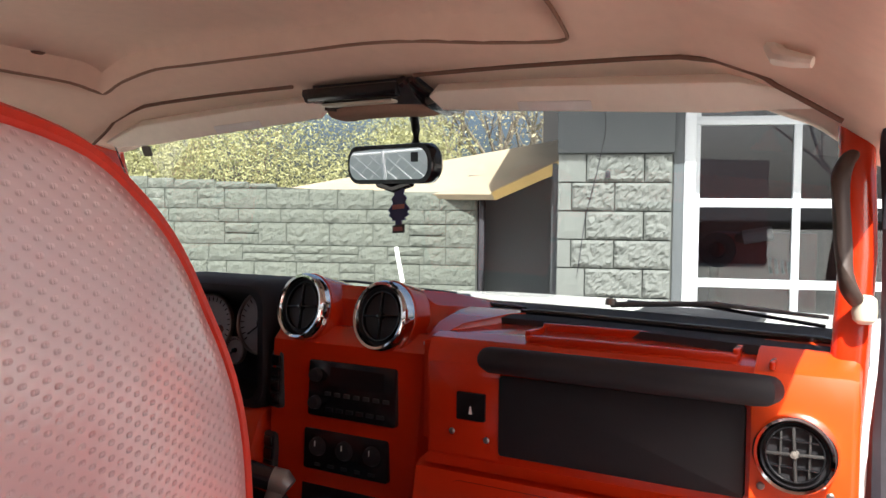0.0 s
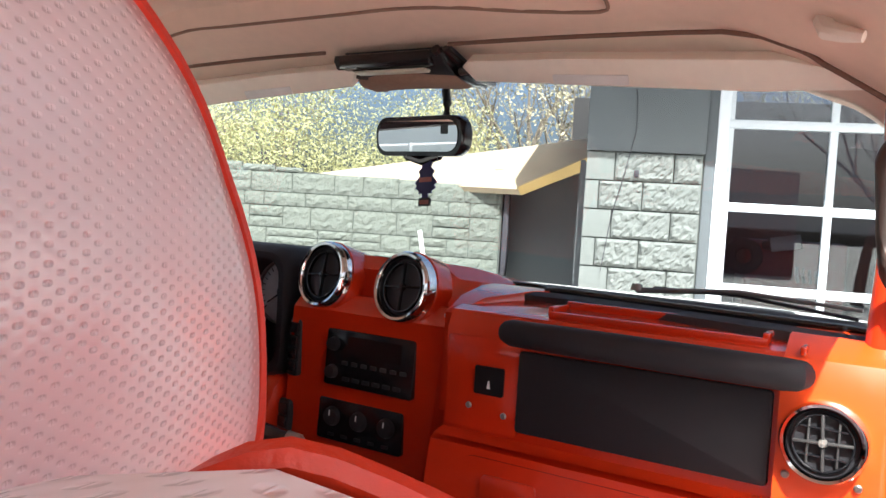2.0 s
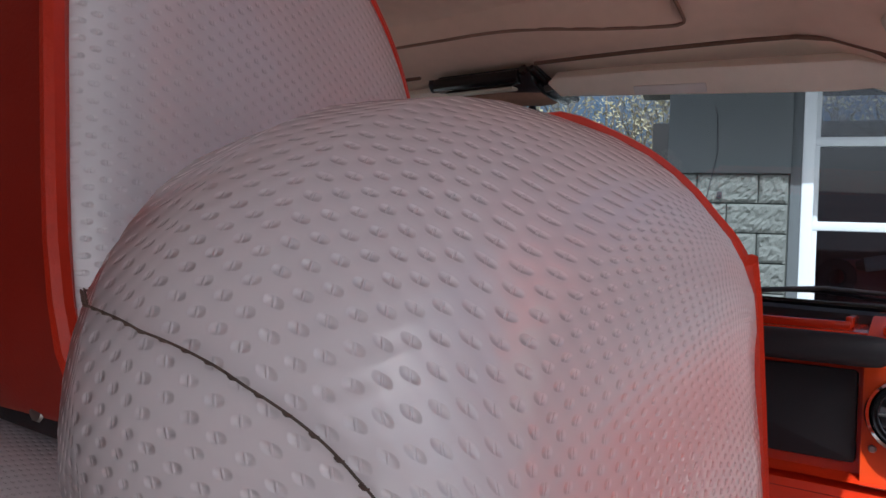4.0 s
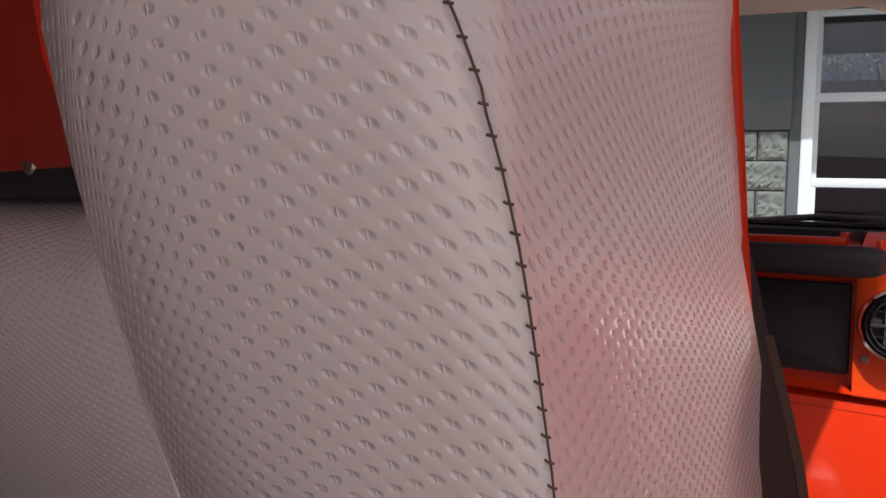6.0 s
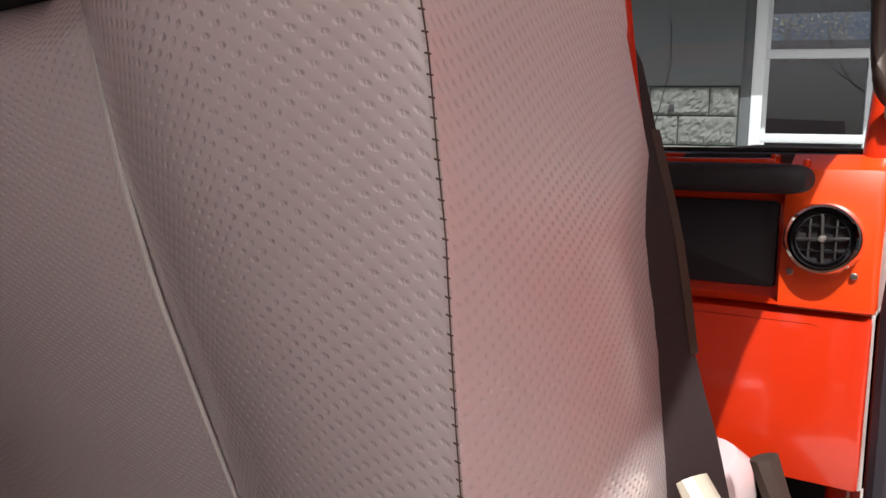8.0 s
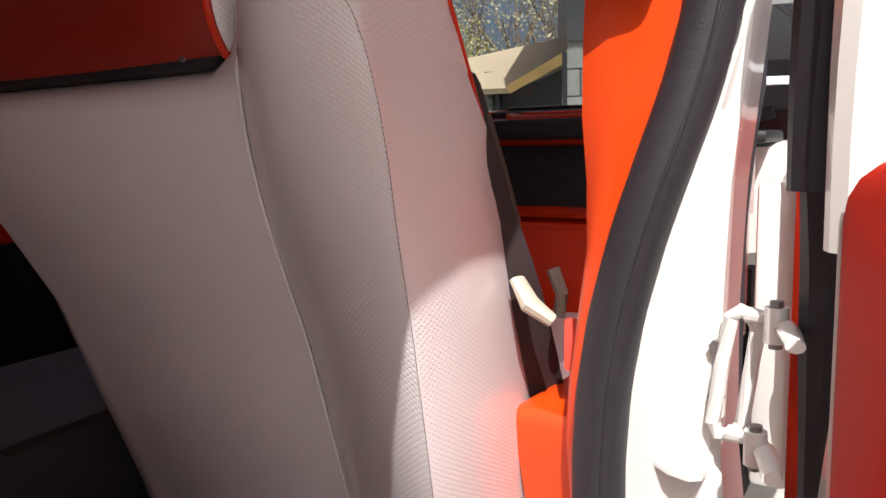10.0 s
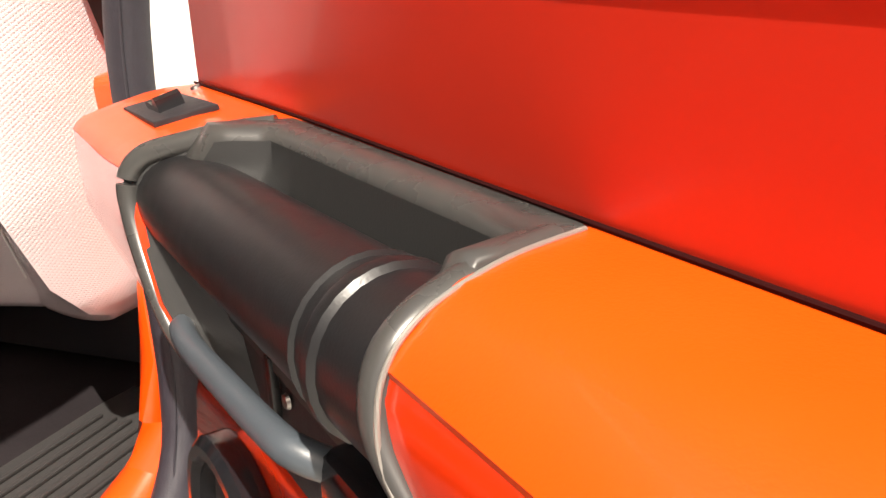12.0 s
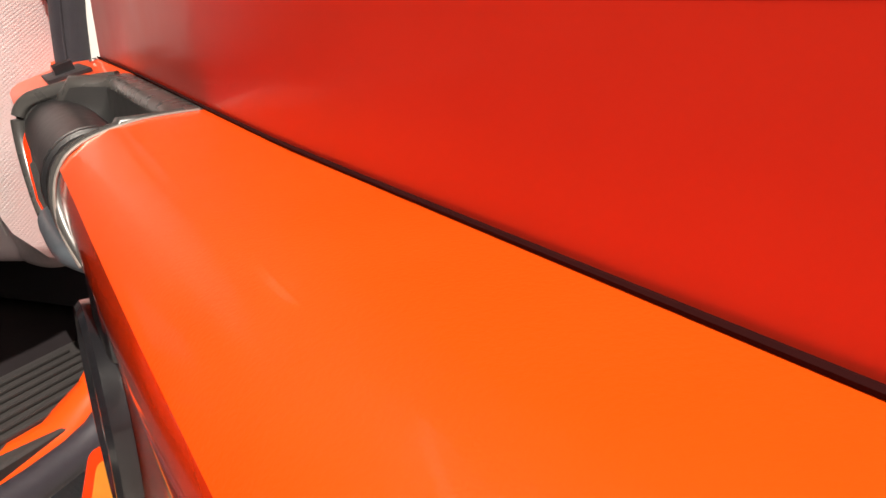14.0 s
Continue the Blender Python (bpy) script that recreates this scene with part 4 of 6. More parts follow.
def seat_back():
    def whole(half):
        left = []
        for k, (x, y, z) in enumerate(half):
            edge = 0.155 + 0.05 * step(1.1, 1.4, z)
            inner = max(2 * XC - half[4][0], edge + 0.02)
            if 4 <= k <= SHOULDER:
                f = (k - 4) / (SHOULDER - 4)
                x, y = inner + (edge - inner) * f, half[4][1] - 0.002 + 0.018 * f ** 3
            elif SHOULDER < k < 21:
                f = (k - SHOULDER) / (20 - SHOULDER)
                x, y = edge - 0.004 * math.sin(math.pi * f), (half[4][1] + 0.016) * (1 - f) + half[20][1] * f
            else:
                x = max(2 * XC - x, edge + 0.004)
            left.append((x, y, z))
        left = left[1:-1]
        return [Vector(p) for p in half] + [Vector(p) for p in reversed(left)]

    n = len(CROWN)
    rings = []
    for a in (90, 60, 30):
        half = []
        ref = seat_half(0.84)
        ym = (ref[0][1] + ref[-1][1]) / 2
        for x, y in ref:
            ins = 0.03 * (1 - math.cos(radians(a)))
            zb = 0.80 + 0.045 * (abs(x - XC) / 0.38) ** 3
            half.append((x - ins * (x - XC) / 0.38, y + ins * (1 if y < ym else -1), zb + 0.03 - 0.03 * math.sin(radians(a))))
        rings.append(whole(half))
    lean = 0.052
    for i in range(27):
        v = i / 26
        half = []
        for k in range(n):
            x0 = seat_half(0.84)[k][0]
            zb = 0.83 + 0.045 * (abs(x0 - XC) / 0.38) ** 3
            zt = CROWN[k][2] - (0.030 if k < 4 or k > n - 3 else lean)
            z = zb + (zt - zb) * v
            half.append((*seat_half(z)[k], z))
        rings.append(whole(half))
    base = [rings[-1][k] for k in range(n)]
    for a in [radians(9 * q) for q in range(1, 11)]:
        half = []
        for k in range(n):
            p = base[k]
            cx, ye, cz = CROWN[k]
            c, q = math.cos(a), math.sin(a)
            half.append((cx + (p.x - cx) * (1 - q), ye + (p.y - ye) * c ** (0.75 + 3.25 * step(12, 19, k) * (1 - step(20, 23, k))), p.z + (cz - p.z) * q))
        rings.append(whole(half))
    bm = bm_loft(bmesh.new(), rings, True, False)
    # weave laid out by the girth from the outer seam and by height
    uvl = bm.loops.layers.uv.verify()
    girth = {}
    m = len(rings[0])
    for j, ring in enumerate(rings):
        run = {SHOULDER: 0.0}
        for k in range(SHOULDER + 1, m):
            run[k] = run[k - 1] + (ring[k] - ring[k - 1]).length
        for k in range(SHOULDER - 1, -1, -1):
            run[k] = run[k + 1] - (ring[k] - ring[k + 1]).length
        girth[j] = run
    rise = [0.0]
    for j in range(1, len(rings)):
        rise.append(rise[-1] + sum((rings[j][k] - rings[j - 1][k]).length for k in (8, 11, 14)) / 3)
    mid = len(rings) // 2
    bm.verts.index_update()
    bm.faces.ensure_lookup_table()
    i = 0
    for j in range(len(rings) - 1):
        for k in range(m):
            f = bm.faces[i]
            i += 1
            k2 = (k + 1) % m
            wrap = girth[mid][m - 1] + (rings[mid][0] - rings[mid][m - 1]).length
            us = [girth[min(max(j, 3), 29)][k], girth[min(max(j, 3), 29)][k2] if k2 else wrap, girth[min(max(j + 1, 3), 29)][k2] if k2 else wrap, girth[min(max(j + 1, 3), 29)][k]]
            for loop, u, v in zip(f.loops, us, (rise[j], rise[j], rise[j + 1], rise[j + 1])):
                loop[uvl].uv = (u, v)
    return bm, rings


bm, seat_rings = seat_back()
back = under("backrest", bm, seat_white, seat, "white woven-vinyl backrest", 60)


def seam_line(k, first, last, out):
    return [r[k] + Vector(out) for r in seat_rings[first:last]]


# the outer seam climbs the back and curls over towards the headrest
skin = BVHTree.FromPolygons([v for r in seat_rings for v in r], [(j * len(seat_rings[0]) + k, j * len(seat_rings[0]) + (k + 1) % len(seat_rings[0]), (j + 1) * len(seat_rings[0]) + (k + 1) % len(seat_rings[0]), (j + 1) * len(seat_rings[0]) + k) for j in range(len(seat_rings) - 1) for k in range(len(seat_rings[0]))])
route = [(sec_D(0.88 + 0.03 * q)[0], 0.88 + 0.03 * q) for q in range(18)] + [(0.7825, 1.4120), (0.7785, 1.4205), (0.7740, 1.4275), (0.7690, 1.4345), (0.7600, 1.4410), (0.7480, 1.4460), (0.7300, 1.4490), (0.7000, 1.4500), (0.6700, 1.4490)]
D_line = []
for p in glide([(x, 0, z) for x, z in route], 8):
    if p.z < 1.405:
        spot = Vector((p.x - 0.0004, sec_D(p.z)[1] + 0.0006, p.z))
    else:
        spot = skin.ray_cast(Vector((p.x, -0.5, p.z)), Vector((0, 1, 0)))[0]
    if spot:
        D_line.append(spot + Vector((0.0003, -0.0009, 0.0)))
under("outer_seam", tube([p for p in D_line if p.z > 1.02], 0.00018, 6), thread_grey, back, "dark sewn seam")
walk_pts = glide([p for p in D_line if p.z > 1.24], 12)
run, gap = 0.0, 0.0040
for p, q in zip(walk_pts, walk_pts[1:]):
    run += (q - p).length
    if run > gap:
        run -= gap
        under("stitch", tube([q + Vector((-0.0007, -0.0002, 0.0002)), q + Vector((0.0, -0.0004, 0.0)), q + Vector((0.0006, 0.0000, -0.0001))], 0.00021, 5), thread_grey, back)
S_line = [p + Vector((-0.001, -0.0030, 0.0)) for p in glide(seam_line(4, 4, 31, (0, 0, 0)), 3)]
under("inner_seam", tube(S_line, 0.0012, 6), thread_white, back, "pale inner seam")
pts = [r[20] + Vector((-0.0035, 0.0055, 0.0)) for r in seat_rings[4:-11:2]]
for x, y, z in reversed(ARCH[6:-2]):
    pts.append(Vector((x - 0.0012, y + 0.0032, z - 0.0004)))
pts += [Vector((0.736, -0.120, 1.4862)), Vector((0.726, -0.116, 1.480))]
under("piping", tube(glide(pts, 3), 0.0022, 8), piping_red, back, "red piping")

# headrest
hr = thing("headrest", "red and white padded headrest with red piping on the seat", "headrest", (0.43, -0.04, 1.40))
HX = 0.43


def flare(y):
    """The pad is wider at its back than at its front."""
    return 1.0 + 0.30 * min(1.0, max(0.0, (0.02 - y) / 0.19))


side_out = [(-0.150, 1.402), (-0.168, 1.43), (-0.174, 1.49), (-0.173, 1.545), (-0.150, 1.574), (-0.090, 1.581), (-0.046, 1.576), (-0.020, 1.564), (0.005, 1.543), (0.027, 1.510), (0.040, 1.475), (0.044, 1.435), (0.040, 1.408)]
side_out = [(p.y, p.z) for p in glide([(0, y, z) for y, z in side_out], 4)]
cy, cz = -0.055, 1.49
rings = []
for x, k in ((-0.160, 0.86), (-0.157, 0.95), (-0.152, 0.995), (-0.08, 1.02), (0.0, 1.03), (0.08, 1.02), (0.152, 0.995), (0.157, 0.95), (0.160, 0.86)):
    rings.append([Vector((HX + x * flare(cy + (y - cy) * k), cy + (y - cy) * k, cz + (z - cz) * k)) for y, z in side_out])
pad = under("pad", bm_loft(bmesh.new(), rings), dark_red_hide, hr, "dark red hide back and top", 50)
for s in (1, -1):
    rings = []
    for k, x in ((0.985, 0.153), (0.97, 0.158), (0.85, 0.164), (0.6, 0.168), (0.3, 0.170), (0.05, 0.1705)):
        rings.append([Vector((HX + s * x * flare(cy + (y - cy) * k), cy + (y - cy) * k, cz + (z - cz) * k)) for y, z in side_out])
    bm = bm_loft(bmesh.new(), rings, True, True)
    uvl = bm.loops.layers.uv.verify()
    for f in bm.faces:
        for loop in f.loops:
            loop[uvl].uv = (loop.vert.co.y, loop.vert.co.z)
    under("side_panel", bm, seat_white, hr, "white woven-vinyl side panel", 60)
    under("piping", tube([Vector((HX + s * 0.1545 * flare(y), y, z)) for y, z in side_out], 0.0034, 8, True), piping_red, hr, "red piping")
under("underside", box((0.43, -0.075, 1.402), (0.37, 0.15, 0.020), bevel=0.009), black_grain, hr, "black plastic underside")
for dx in (-0.06, 0.06):
    under("post", tube([(0.43 + dx, -0.05, 1.405), (0.43 + dx, -0.045, 1.36)], 0.007, 10), chrome, hr, "chrome post")
for dx in (-0.03, 0.15):
    under("screw", lathe([(0.0, 0.002), (0.004, 0.001), (0.0045, 0.0)], 10, facing((0.43 + dx, -0.151, 1.404))), screw_metal, hr)

# cushion and base of the seat
rings = []
for z, k in ((0.90, 0.97), (0.92, 1.0), (0.98, 1.0), (1.02, 0.97), (1.035, 0.9)):
    rings.append([Vector((0.505 + x * k, 0.423 + y * k, z)) for x, y in rounded(0.40, 0.50, 0.06, 5)])
under("cushion", bm_loft(bmesh.new(), rings), seat_white, seat, "white woven-vinyl cushion")
base = bmesh.new()
bm_box(base, (0.51, 0.383, 0.80), (0.40, 0.50, 0.17), bevel=0.01)
under("base", base, black_grain, seat, "black seat base")
under("side_shield", box((0.762, 0.253, 0.80), (0.022, 0.30, 0.15), bevel=0.008), black_grain, seat, "dark plastic side shield")
under("hinge_cover", plate([(0.063, 0.74), (0.263, 0.74), (0.303, 0.86), (0.203, 0.94), (0.093, 0.88)], 0.752, 0.775, YZ, 0.006), brown_trim, seat, "grey-brown recliner cover")
under("recliner_bolt", tube([(0.79, 0.183, 0.85), (0.77, 0.183, 0.85)], 0.012, 12), chrome, seat)

# belt
belt = thing("seat_belt", "dark brown seat belt webbing with a cream buckle tongue", "seat belt", (0.79, 0.1, 1.16))


def ribbon(pts, sides, w, t):
    rings = []
    for p, s in zip(pts, sides):
        p, s = Vector(p), Vector(s).normalized()
        nn = s.cross(Vector((0, 0, 1))).normalized()
        rings.append([p + s * w / 2 + nn * t / 2, p - s * w / 2 + nn * t / 2, p - s * w / 2 - nn * t / 2, p + s * w / 2 - nn * t / 2])
    return bm_loft(bmesh.new(), rings)


under("webbing", ribbon(glide([(0.62, 0.05, 1.33), (0.67, 0.02, 1.365), (0.720, -0.005, 1.390), (0.748, -0.018, 1.388), (0.758, -0.013, 1.354), (0.768, -0.006, 1.311), (0.771, 0.015, 1.262), (0.785, 0.030, 1.20), (0.790, 0.070, 1.10), (0.785, 0.14, 0.95), (0.78, 0.18, 0.80)], 3), [(0.6, 0.8, 0)] * 31, 0.038, 0.0016), belt_web, belt)
under("edge_thread", ribbon(glide([(0.7690, 0.0017, 1.354), (0.7790, 0.0087, 1.311), (0.7820, 0.0297, 1.262)], 3), [(0.6, 0.8, 0)] * 7, 0.004, 0.0024), brown_trim, belt)
under("tongue", tube([(0.790, 0.010, 1.215), (0.804, 0.004, 1.196), (0.822, 0.010, 1.182)], [0.010, 0.014, 0.010], 10, flat=0.6), cream_plastic, belt, "cream buckle tongue")
under("keeper", tube([(0.812, 0.035, 1.222), (0.820, 0.036, 1.200), (0.817, 0.036, 1.180)], 0.006, 8), brown_trim, belt)
under("metal_tab", plate(rounded(0.014, 0.045, 0.004), 0, 0.002, facing((0.832, 0.030, 1.158), 20, 20)), piping_red, belt, "reddish metal tab")

# ---- door pillar behind the front seat ----
AFT = -0.037  # the door opening as a whole sits this much further back than its own drawing


def aft(ob):
    ob.location.y += AFT
    return ob


RR = ((0.70, 0.838, 0.02), (0.80, 0.836, 0.012), (0.95, 0.858, 0.004), (1.05, 0.861, 0.002), (1.10, 0.862, 0.0), (1.15, 0.866, 0.0), (1.20, 0.874, 0.0), (1.25, 0.886, 0.001), (1.30, 0.901, 0.004), (1.35, 0.917, 0.010), (1.40, 0.930, 0.016), (1.45, 0.938, 0.020), (1.52, 0.941, 0.022), (1.75, 0.925, 0.03))
LL = ((0.70, 0.832, 0.06), (0.80, 0.830, 0.05), (0.95, 0.846, 0.045), (1.05, 0.847, 0.035), (1.10, 0.847, 0.022), (1.15, 0.850, 0.020), (1.20, 0.857, 0.020), (1.25, 0.862, 0.020), (1.30, 0.862, 0.020), (1.35, 0.8575, 0.022), (1.40, 0.857, 0.025), (1.45, 0.858, 0.028), (1.52, 0.858, 0.03), (1.75, 0.85, 0.03))
rings = []
for (z, rx, ry), (_, lx, ly) in zip(RR, LL):
    mx, my = (rx + lx) / 2, (ry + ly) / 2
    rings.append([Vector(p) for p in ((rx, ry, z), ((rx * 2 + lx) / 3 - 0.003, (ry * 2 + ly) / 3 - 0.005, z), ((rx + 2 * lx) / 3 - 0.003, (ry + 2 * ly) / 3 - 0.005, z), (lx, ly, z), (lx + 0.004, ly + 0.014, z), (lx + 0.02, ly + 0.10, z), (0.93, ly + 0.10, z), (max(0.90, rx + 0.01), ry + 0.02, z))])
bp = single("pillar_door_right", bm_loft(bmesh.new(), rings), orange_plastic, "orange-red plastic trim on the door pillar", "pillar trim", "structure", smooth=40)
rings = []
for z, x0, y0 in ((0.70, 0.70, 0.12), (0.73, 0.76, 0.06), (0.78, 0.803, 0.042), (0.88, 0.806, 0.040), (0.98, 0.800, 0.040), (1.06, 0.787, 0.040), (1.09, 0.7825, 0.040), (1.10, 0.785, 0.043), (1.104, 0.792, 0.05)):
    rings.append([Vector(p) for p in ((x0, y0 + 0.012, z), (x0 + 0.004, y0 + 0.003, z), (x0 + 0.014, y0, z), (0.848, 0.033, z), (0.862, 0.06, z), (0.862, 0.19, z), (x0 + 0.012, 0.19, z))])
ledge = finish("pillar_ledge", bm_loft(bmesh.new(), rings), orange_plastic, 40)
ledge.parent = bp
aft(bp)
anchor = thing("belt_anchor", "cream belt guide cover on the door pillar", "belt guide", (0.885, 0.0, 1.48))
under("cover", box((0.893, 0.008, 1.475), (0.050, 0.030, 0.075), bevel=0.008), cream_plastic, anchor)
under("slot", box((0.893, -0.0075, 1.452), (0.034, 0.004, 0.006), bevel=0.001), black_grain, anchor, "dark belt slot")
aft(anchor)
aft(single("baseboard_sill", plate([(-0.9, 0.66), (-0.9, 0.695), (0.10, 0.695), (0.16, 0.69), (0.16, 0.66)], 0.66, 0.86, YZ, 0.008), sill_plastic, "grey ribbed plastic sill plate", "sill", "structure"))
sw_ = bmesh.new()
for k in range(7):
    bm_box(sw_, (0.685 + 0.022 * k, -0.40, 0.697), (0.007, 0.95, 0.006), bevel=0.002)
aft(single("trim_sill_ribs", sw_, sill_plastic, "raised ribs on the grey sill plate", "sill", "structure"))
sweep = [(0.852, 0.035, 1.00), (0.850, 0.012, 0.90), (0.850, 0.002, 0.83), (0.850, -0.003, 0.765), (0.848, -0.025, 0.710), (0.84, -0.09, 0.675), (0.82, -0.30, 0.665), (0.81, -0.60, 0.665)]
aft(single("trim_sill_sweep", tube(sweep, [0.014, 0.017, 0.020, 0.024, 0.030, 0.034, 0.034, 0.030], 12, flat=0.7), orange_plastic, "orange-red trim sweeping from pillar to sill", "trim", "structure"))
seal = [(rx + 0.0195, ry - 0.004, z) for z, rx, ry in RR[2:]]
seal = [(0.87, -0.9, 0.66), (0.875, -0.4, 0.665), (0.888, -0.11, 0.675), (0.893, -0.035, 0.73), (0.885, -0.006, 0.82)] + seal + [(0.90, -0.35, 1.775), (0.88, -1.0, 1.775)]
sl = single("door_seal_rear_right", tube(glide(seal, 4), 0.0205, 14), rubber, "black rubber door seal with a fine lip line", "door seal", "structure")
lip = finish("seal_lip", tube(glide([(x + 0.0085, y - 0.0190, z) for x, y, z in seal[3:-2]], 4), 0.0013, 6), rubber)
lip.parent = sl
aft(sl)
jm = []
for z, rx, ry in RR:
    jx = ladder(((0.70, 0.99), (0.90, 0.990), (1.00, 0.980), (1.05, 0.972), (1.10, 0.967), (1.20, 0.965), (1.30, 0.968), (1.40, 0.976), (1.50, 0.984), (1.75, 0.97)), z)[0]
    jm.append([Vector(p) for p in ((rx + 0.026, ry + 0.004, z), (rx + 0.044, ry - 0.002, z), (jx - 0.006, ry + 0.002, z), (jx, ry + 0.010, z), (jx + 0.001, ry + 0.07, z), (rx + 0.03, ry + 0.11, z))])
aft(single("body_jamb", bm_loft(bmesh.new(), jm), white_body, "white painted body jamb beside the open door", "body jamb", "structure"))


def hinge(z):
    h = thing("steel_hinge", "white painted steel hinge with a looped bracket between jamb and door", "hinge", (0.970, 0.0, z), "steel hinges")
    loop = [(0.9735, 0.040), (0.9690, 0.012), (0.9655, -0.014), (0.9630, -0.036), (0.9670, -0.044), (0.9760, -0.043), (0.9825, -0.034), (0.9865, 0.0), (0.9905, 0.032), (0.9870, 0.042), (0.9800, 0.045)]
    under("bracket", tube([(x, -0.002, z + dz) for x, dz in loop], 0.0052, 10, True), white_body, h)
    for dz, x0 in ((0.043, 0.984), (-0.041, 0.974)):
        under("arm", tube(glide([(x0, -0.004, z + dz), (x0 + 0.014, -0.008, z + dz - 0.001), (x0 + 0.026, -0.022, z + dz - 0.003), (x0 + 0.036, -0.060, z + dz - 0.004)], 4), [0.0078, 0.0075, 0.0070, 0.0065, 0.0066, 0.0070, 0.0078, 0.0082, 0.0080, 0.0075, 0.0070, 0.0065, 0.0060], 10, flat=0.75), white_body, h)
        under("knuckle", tube([(x0 + 0.020, -0.020, z + dz - 0.013), (x0 + 0.020, -0.020, z + dz + 0.010)], 0.0075, 12), white_body, h)
        under("pin", tube([(x0 + 0.020, -0.020, z + dz - 0.017), (x0 + 0.020, -0.020, z + dz + 0.014)], 0.0042, 10), grey_metal, h, "grey steel pin")
    under("jamb_leaf", box((0.964, 0.008, z), (0.012, 0.012, 0.070), bevel=0.003), white_body, h)
    for dz in (-0.018, 0.018):
        under("bolt", tube([(0.9655, 0.004, z + dz), (0.9640, -0.004, z + dz)], 0.0050, 6), grey_metal, h)
    return h


aft(hinge(1.171))
aft(hinge(0.86))
ledge = thing("striker_ledge", "small white painted ledge with two bolts on the jamb", "bracket", (0.93, 0.0, 1.096))
under("plate", plate([(0.903, 0.014), (0.960, 0.012), (0.9585, -0.010), (0.950, -0.016), (0.935, -0.011)], 1.0935, 1.0985, Matrix(), 0.0015), white_body, ledge)
under("web", plate([(0.003, 1.094), (0.012, 1.094), (0.012, 1.060), (0.008, 1.060)], 0.930, 0.950, YZ, 0.001), white_body, ledge)
for dx in (0.925, 0.944):
    under("bolt", tube([(dx, 0.004, 1.052), (dx, -0.004, 1.052)], 0.0045, 6), white_body, ledge)
aft(ledge)
chk = thing("check_strap", "grey steel check strap between jamb and door", "check strap", (0.97, -0.06, 0.97))
under("arm", tube([(0.975, 0.0, 0.975), (1.005, -0.05, 0.975), (1.045, -0.11, 0.972)], 0.006, 8, flat=0.5), grey_metal, chk)
under("bracket", box((0.978, -0.004, 0.975), (0.020, 0.024, 0.05), bevel=0.005), white_body, chk, "white bracket")
aft(chk)

# ---- open rear door ----
DD = Vector((0.78647, -0.61763, 0))
MD = basis((1.038, -0.124, 0), DD, (0, 0, 1))  # local x along the door, y up, z inwards
rd = thing("rear_door", "open rear door with glossy red panel, orange armrest and grey pull cup", "car door", (1.038, -0.124, 0.62))
corner = [(0.006 + 0.03 - 0.03 * math.cos(radians(a)), 1.292 + 0.03 * math.sin(radians(a))) for a in (0, 22, 45, 67, 90)]
upper = under("upper_panel", plate([(0.006, 1.1035), (0.19, 1.0985), (0.45, 1.0870), (1.10, 1.0790), (1.10, 1.372), (0.55, 1.352), (0.20, 1.332)] + list(reversed(corner)), -0.055, 0.0, MD, 0.007), door_red, rd, "glossy crimson upper panel")
under("outer_skin", plate([(0.0, 0.62), (1.10, 0.62), (1.10, 1.36), (0.03, 1.315), (0.0, 1.29)], -0.125, -0.056, MD, 0.006), white_body, rd, "white outer skin")
under("lower_panel", plate([(0.012, 0.66), (1.10, 0.66), (1.10, 1.02), (0.012, 1.02)], -0.055, 0.004, MD, 0.01), red_paint, rd, "glossy red lower panel")
under("lower_bolster", plate([(0.07, 0.70), (0.10, 0.675), (1.09, 0.675), (1.09, 0.985), (0.16, 0.985), (0.09, 0.95), (0.07, 0.90)], 0.0045, 0.047, MD, 0.016), red_paint, rd, "glossy red bulged lower bolster")
# the shade between panel and armrest, put in as a dark strip
under("gap_strip", plate([(0.008, 1.095), (0.45, 1.080), (1.10, 1.071), (1.10, 1.0850), (0.45, 1.0940), (0.19, 1.1060), (0.008, 1.1110)], -0.02, -0.0045, MD), gap_shade, rd, "dark strip coloured as the gap's shade")
low = [(p.x, p.y) for p in glide([(0.104, 1.40, 0), (0.1045, 1.27, 0), (0.109, 1.228, 0), (0.120, 1.204, 0), (0.140, 1.191, 0), (0.20, 1.181, 0), (0.32, 1.167, 0), (0.60, 1.148, 0), (1.10, 1.13, 0)], 5)]
pk = under("pocket_panel", plate(low + [(1.10, 1.40)], -0.002, 0.0012, MD, 0.001), black_soft, rd, "matt black soft panel")
under("pocket_lip", tube([MD @ Vector((x, z - 0.002, -0.0008)) for x, z in low], 0.0030, 8), door_red, rd, "raised crimson lip")
under("handle_bezel", plate(rounded(0.115, 0.085, 0.014, 5, cx=0.262, cy=1.232), 0.0013, 0.0036, MD, 0.001), black_gloss, pk, "black handle bezel")
under("handle_cup", plate(rounded(0.092, 0.062, 0.010, 5, cx=0.262, cy=1.236), 0.0036, 0.0041, MD), black_grain, pk)
under("lever", tube([MD @ Vector((0.232, 1.250, 0.0040)), MD @ Vector((0.262, 1.246, 0.0060)), MD @ Vector((0.292, 1.250, 0.0050))], [0.005, 0.007, 0.006], 10, flat=0.6), silver_satin, pk, "silver door lever")
under("lock_knob", plate(rounded(0.012, 0.022, 0.003, 3, cx=0.240, cy=1.222), 0.0041, 0.0062, MD, 0.0008), piping_red, pk, "red lock marker")


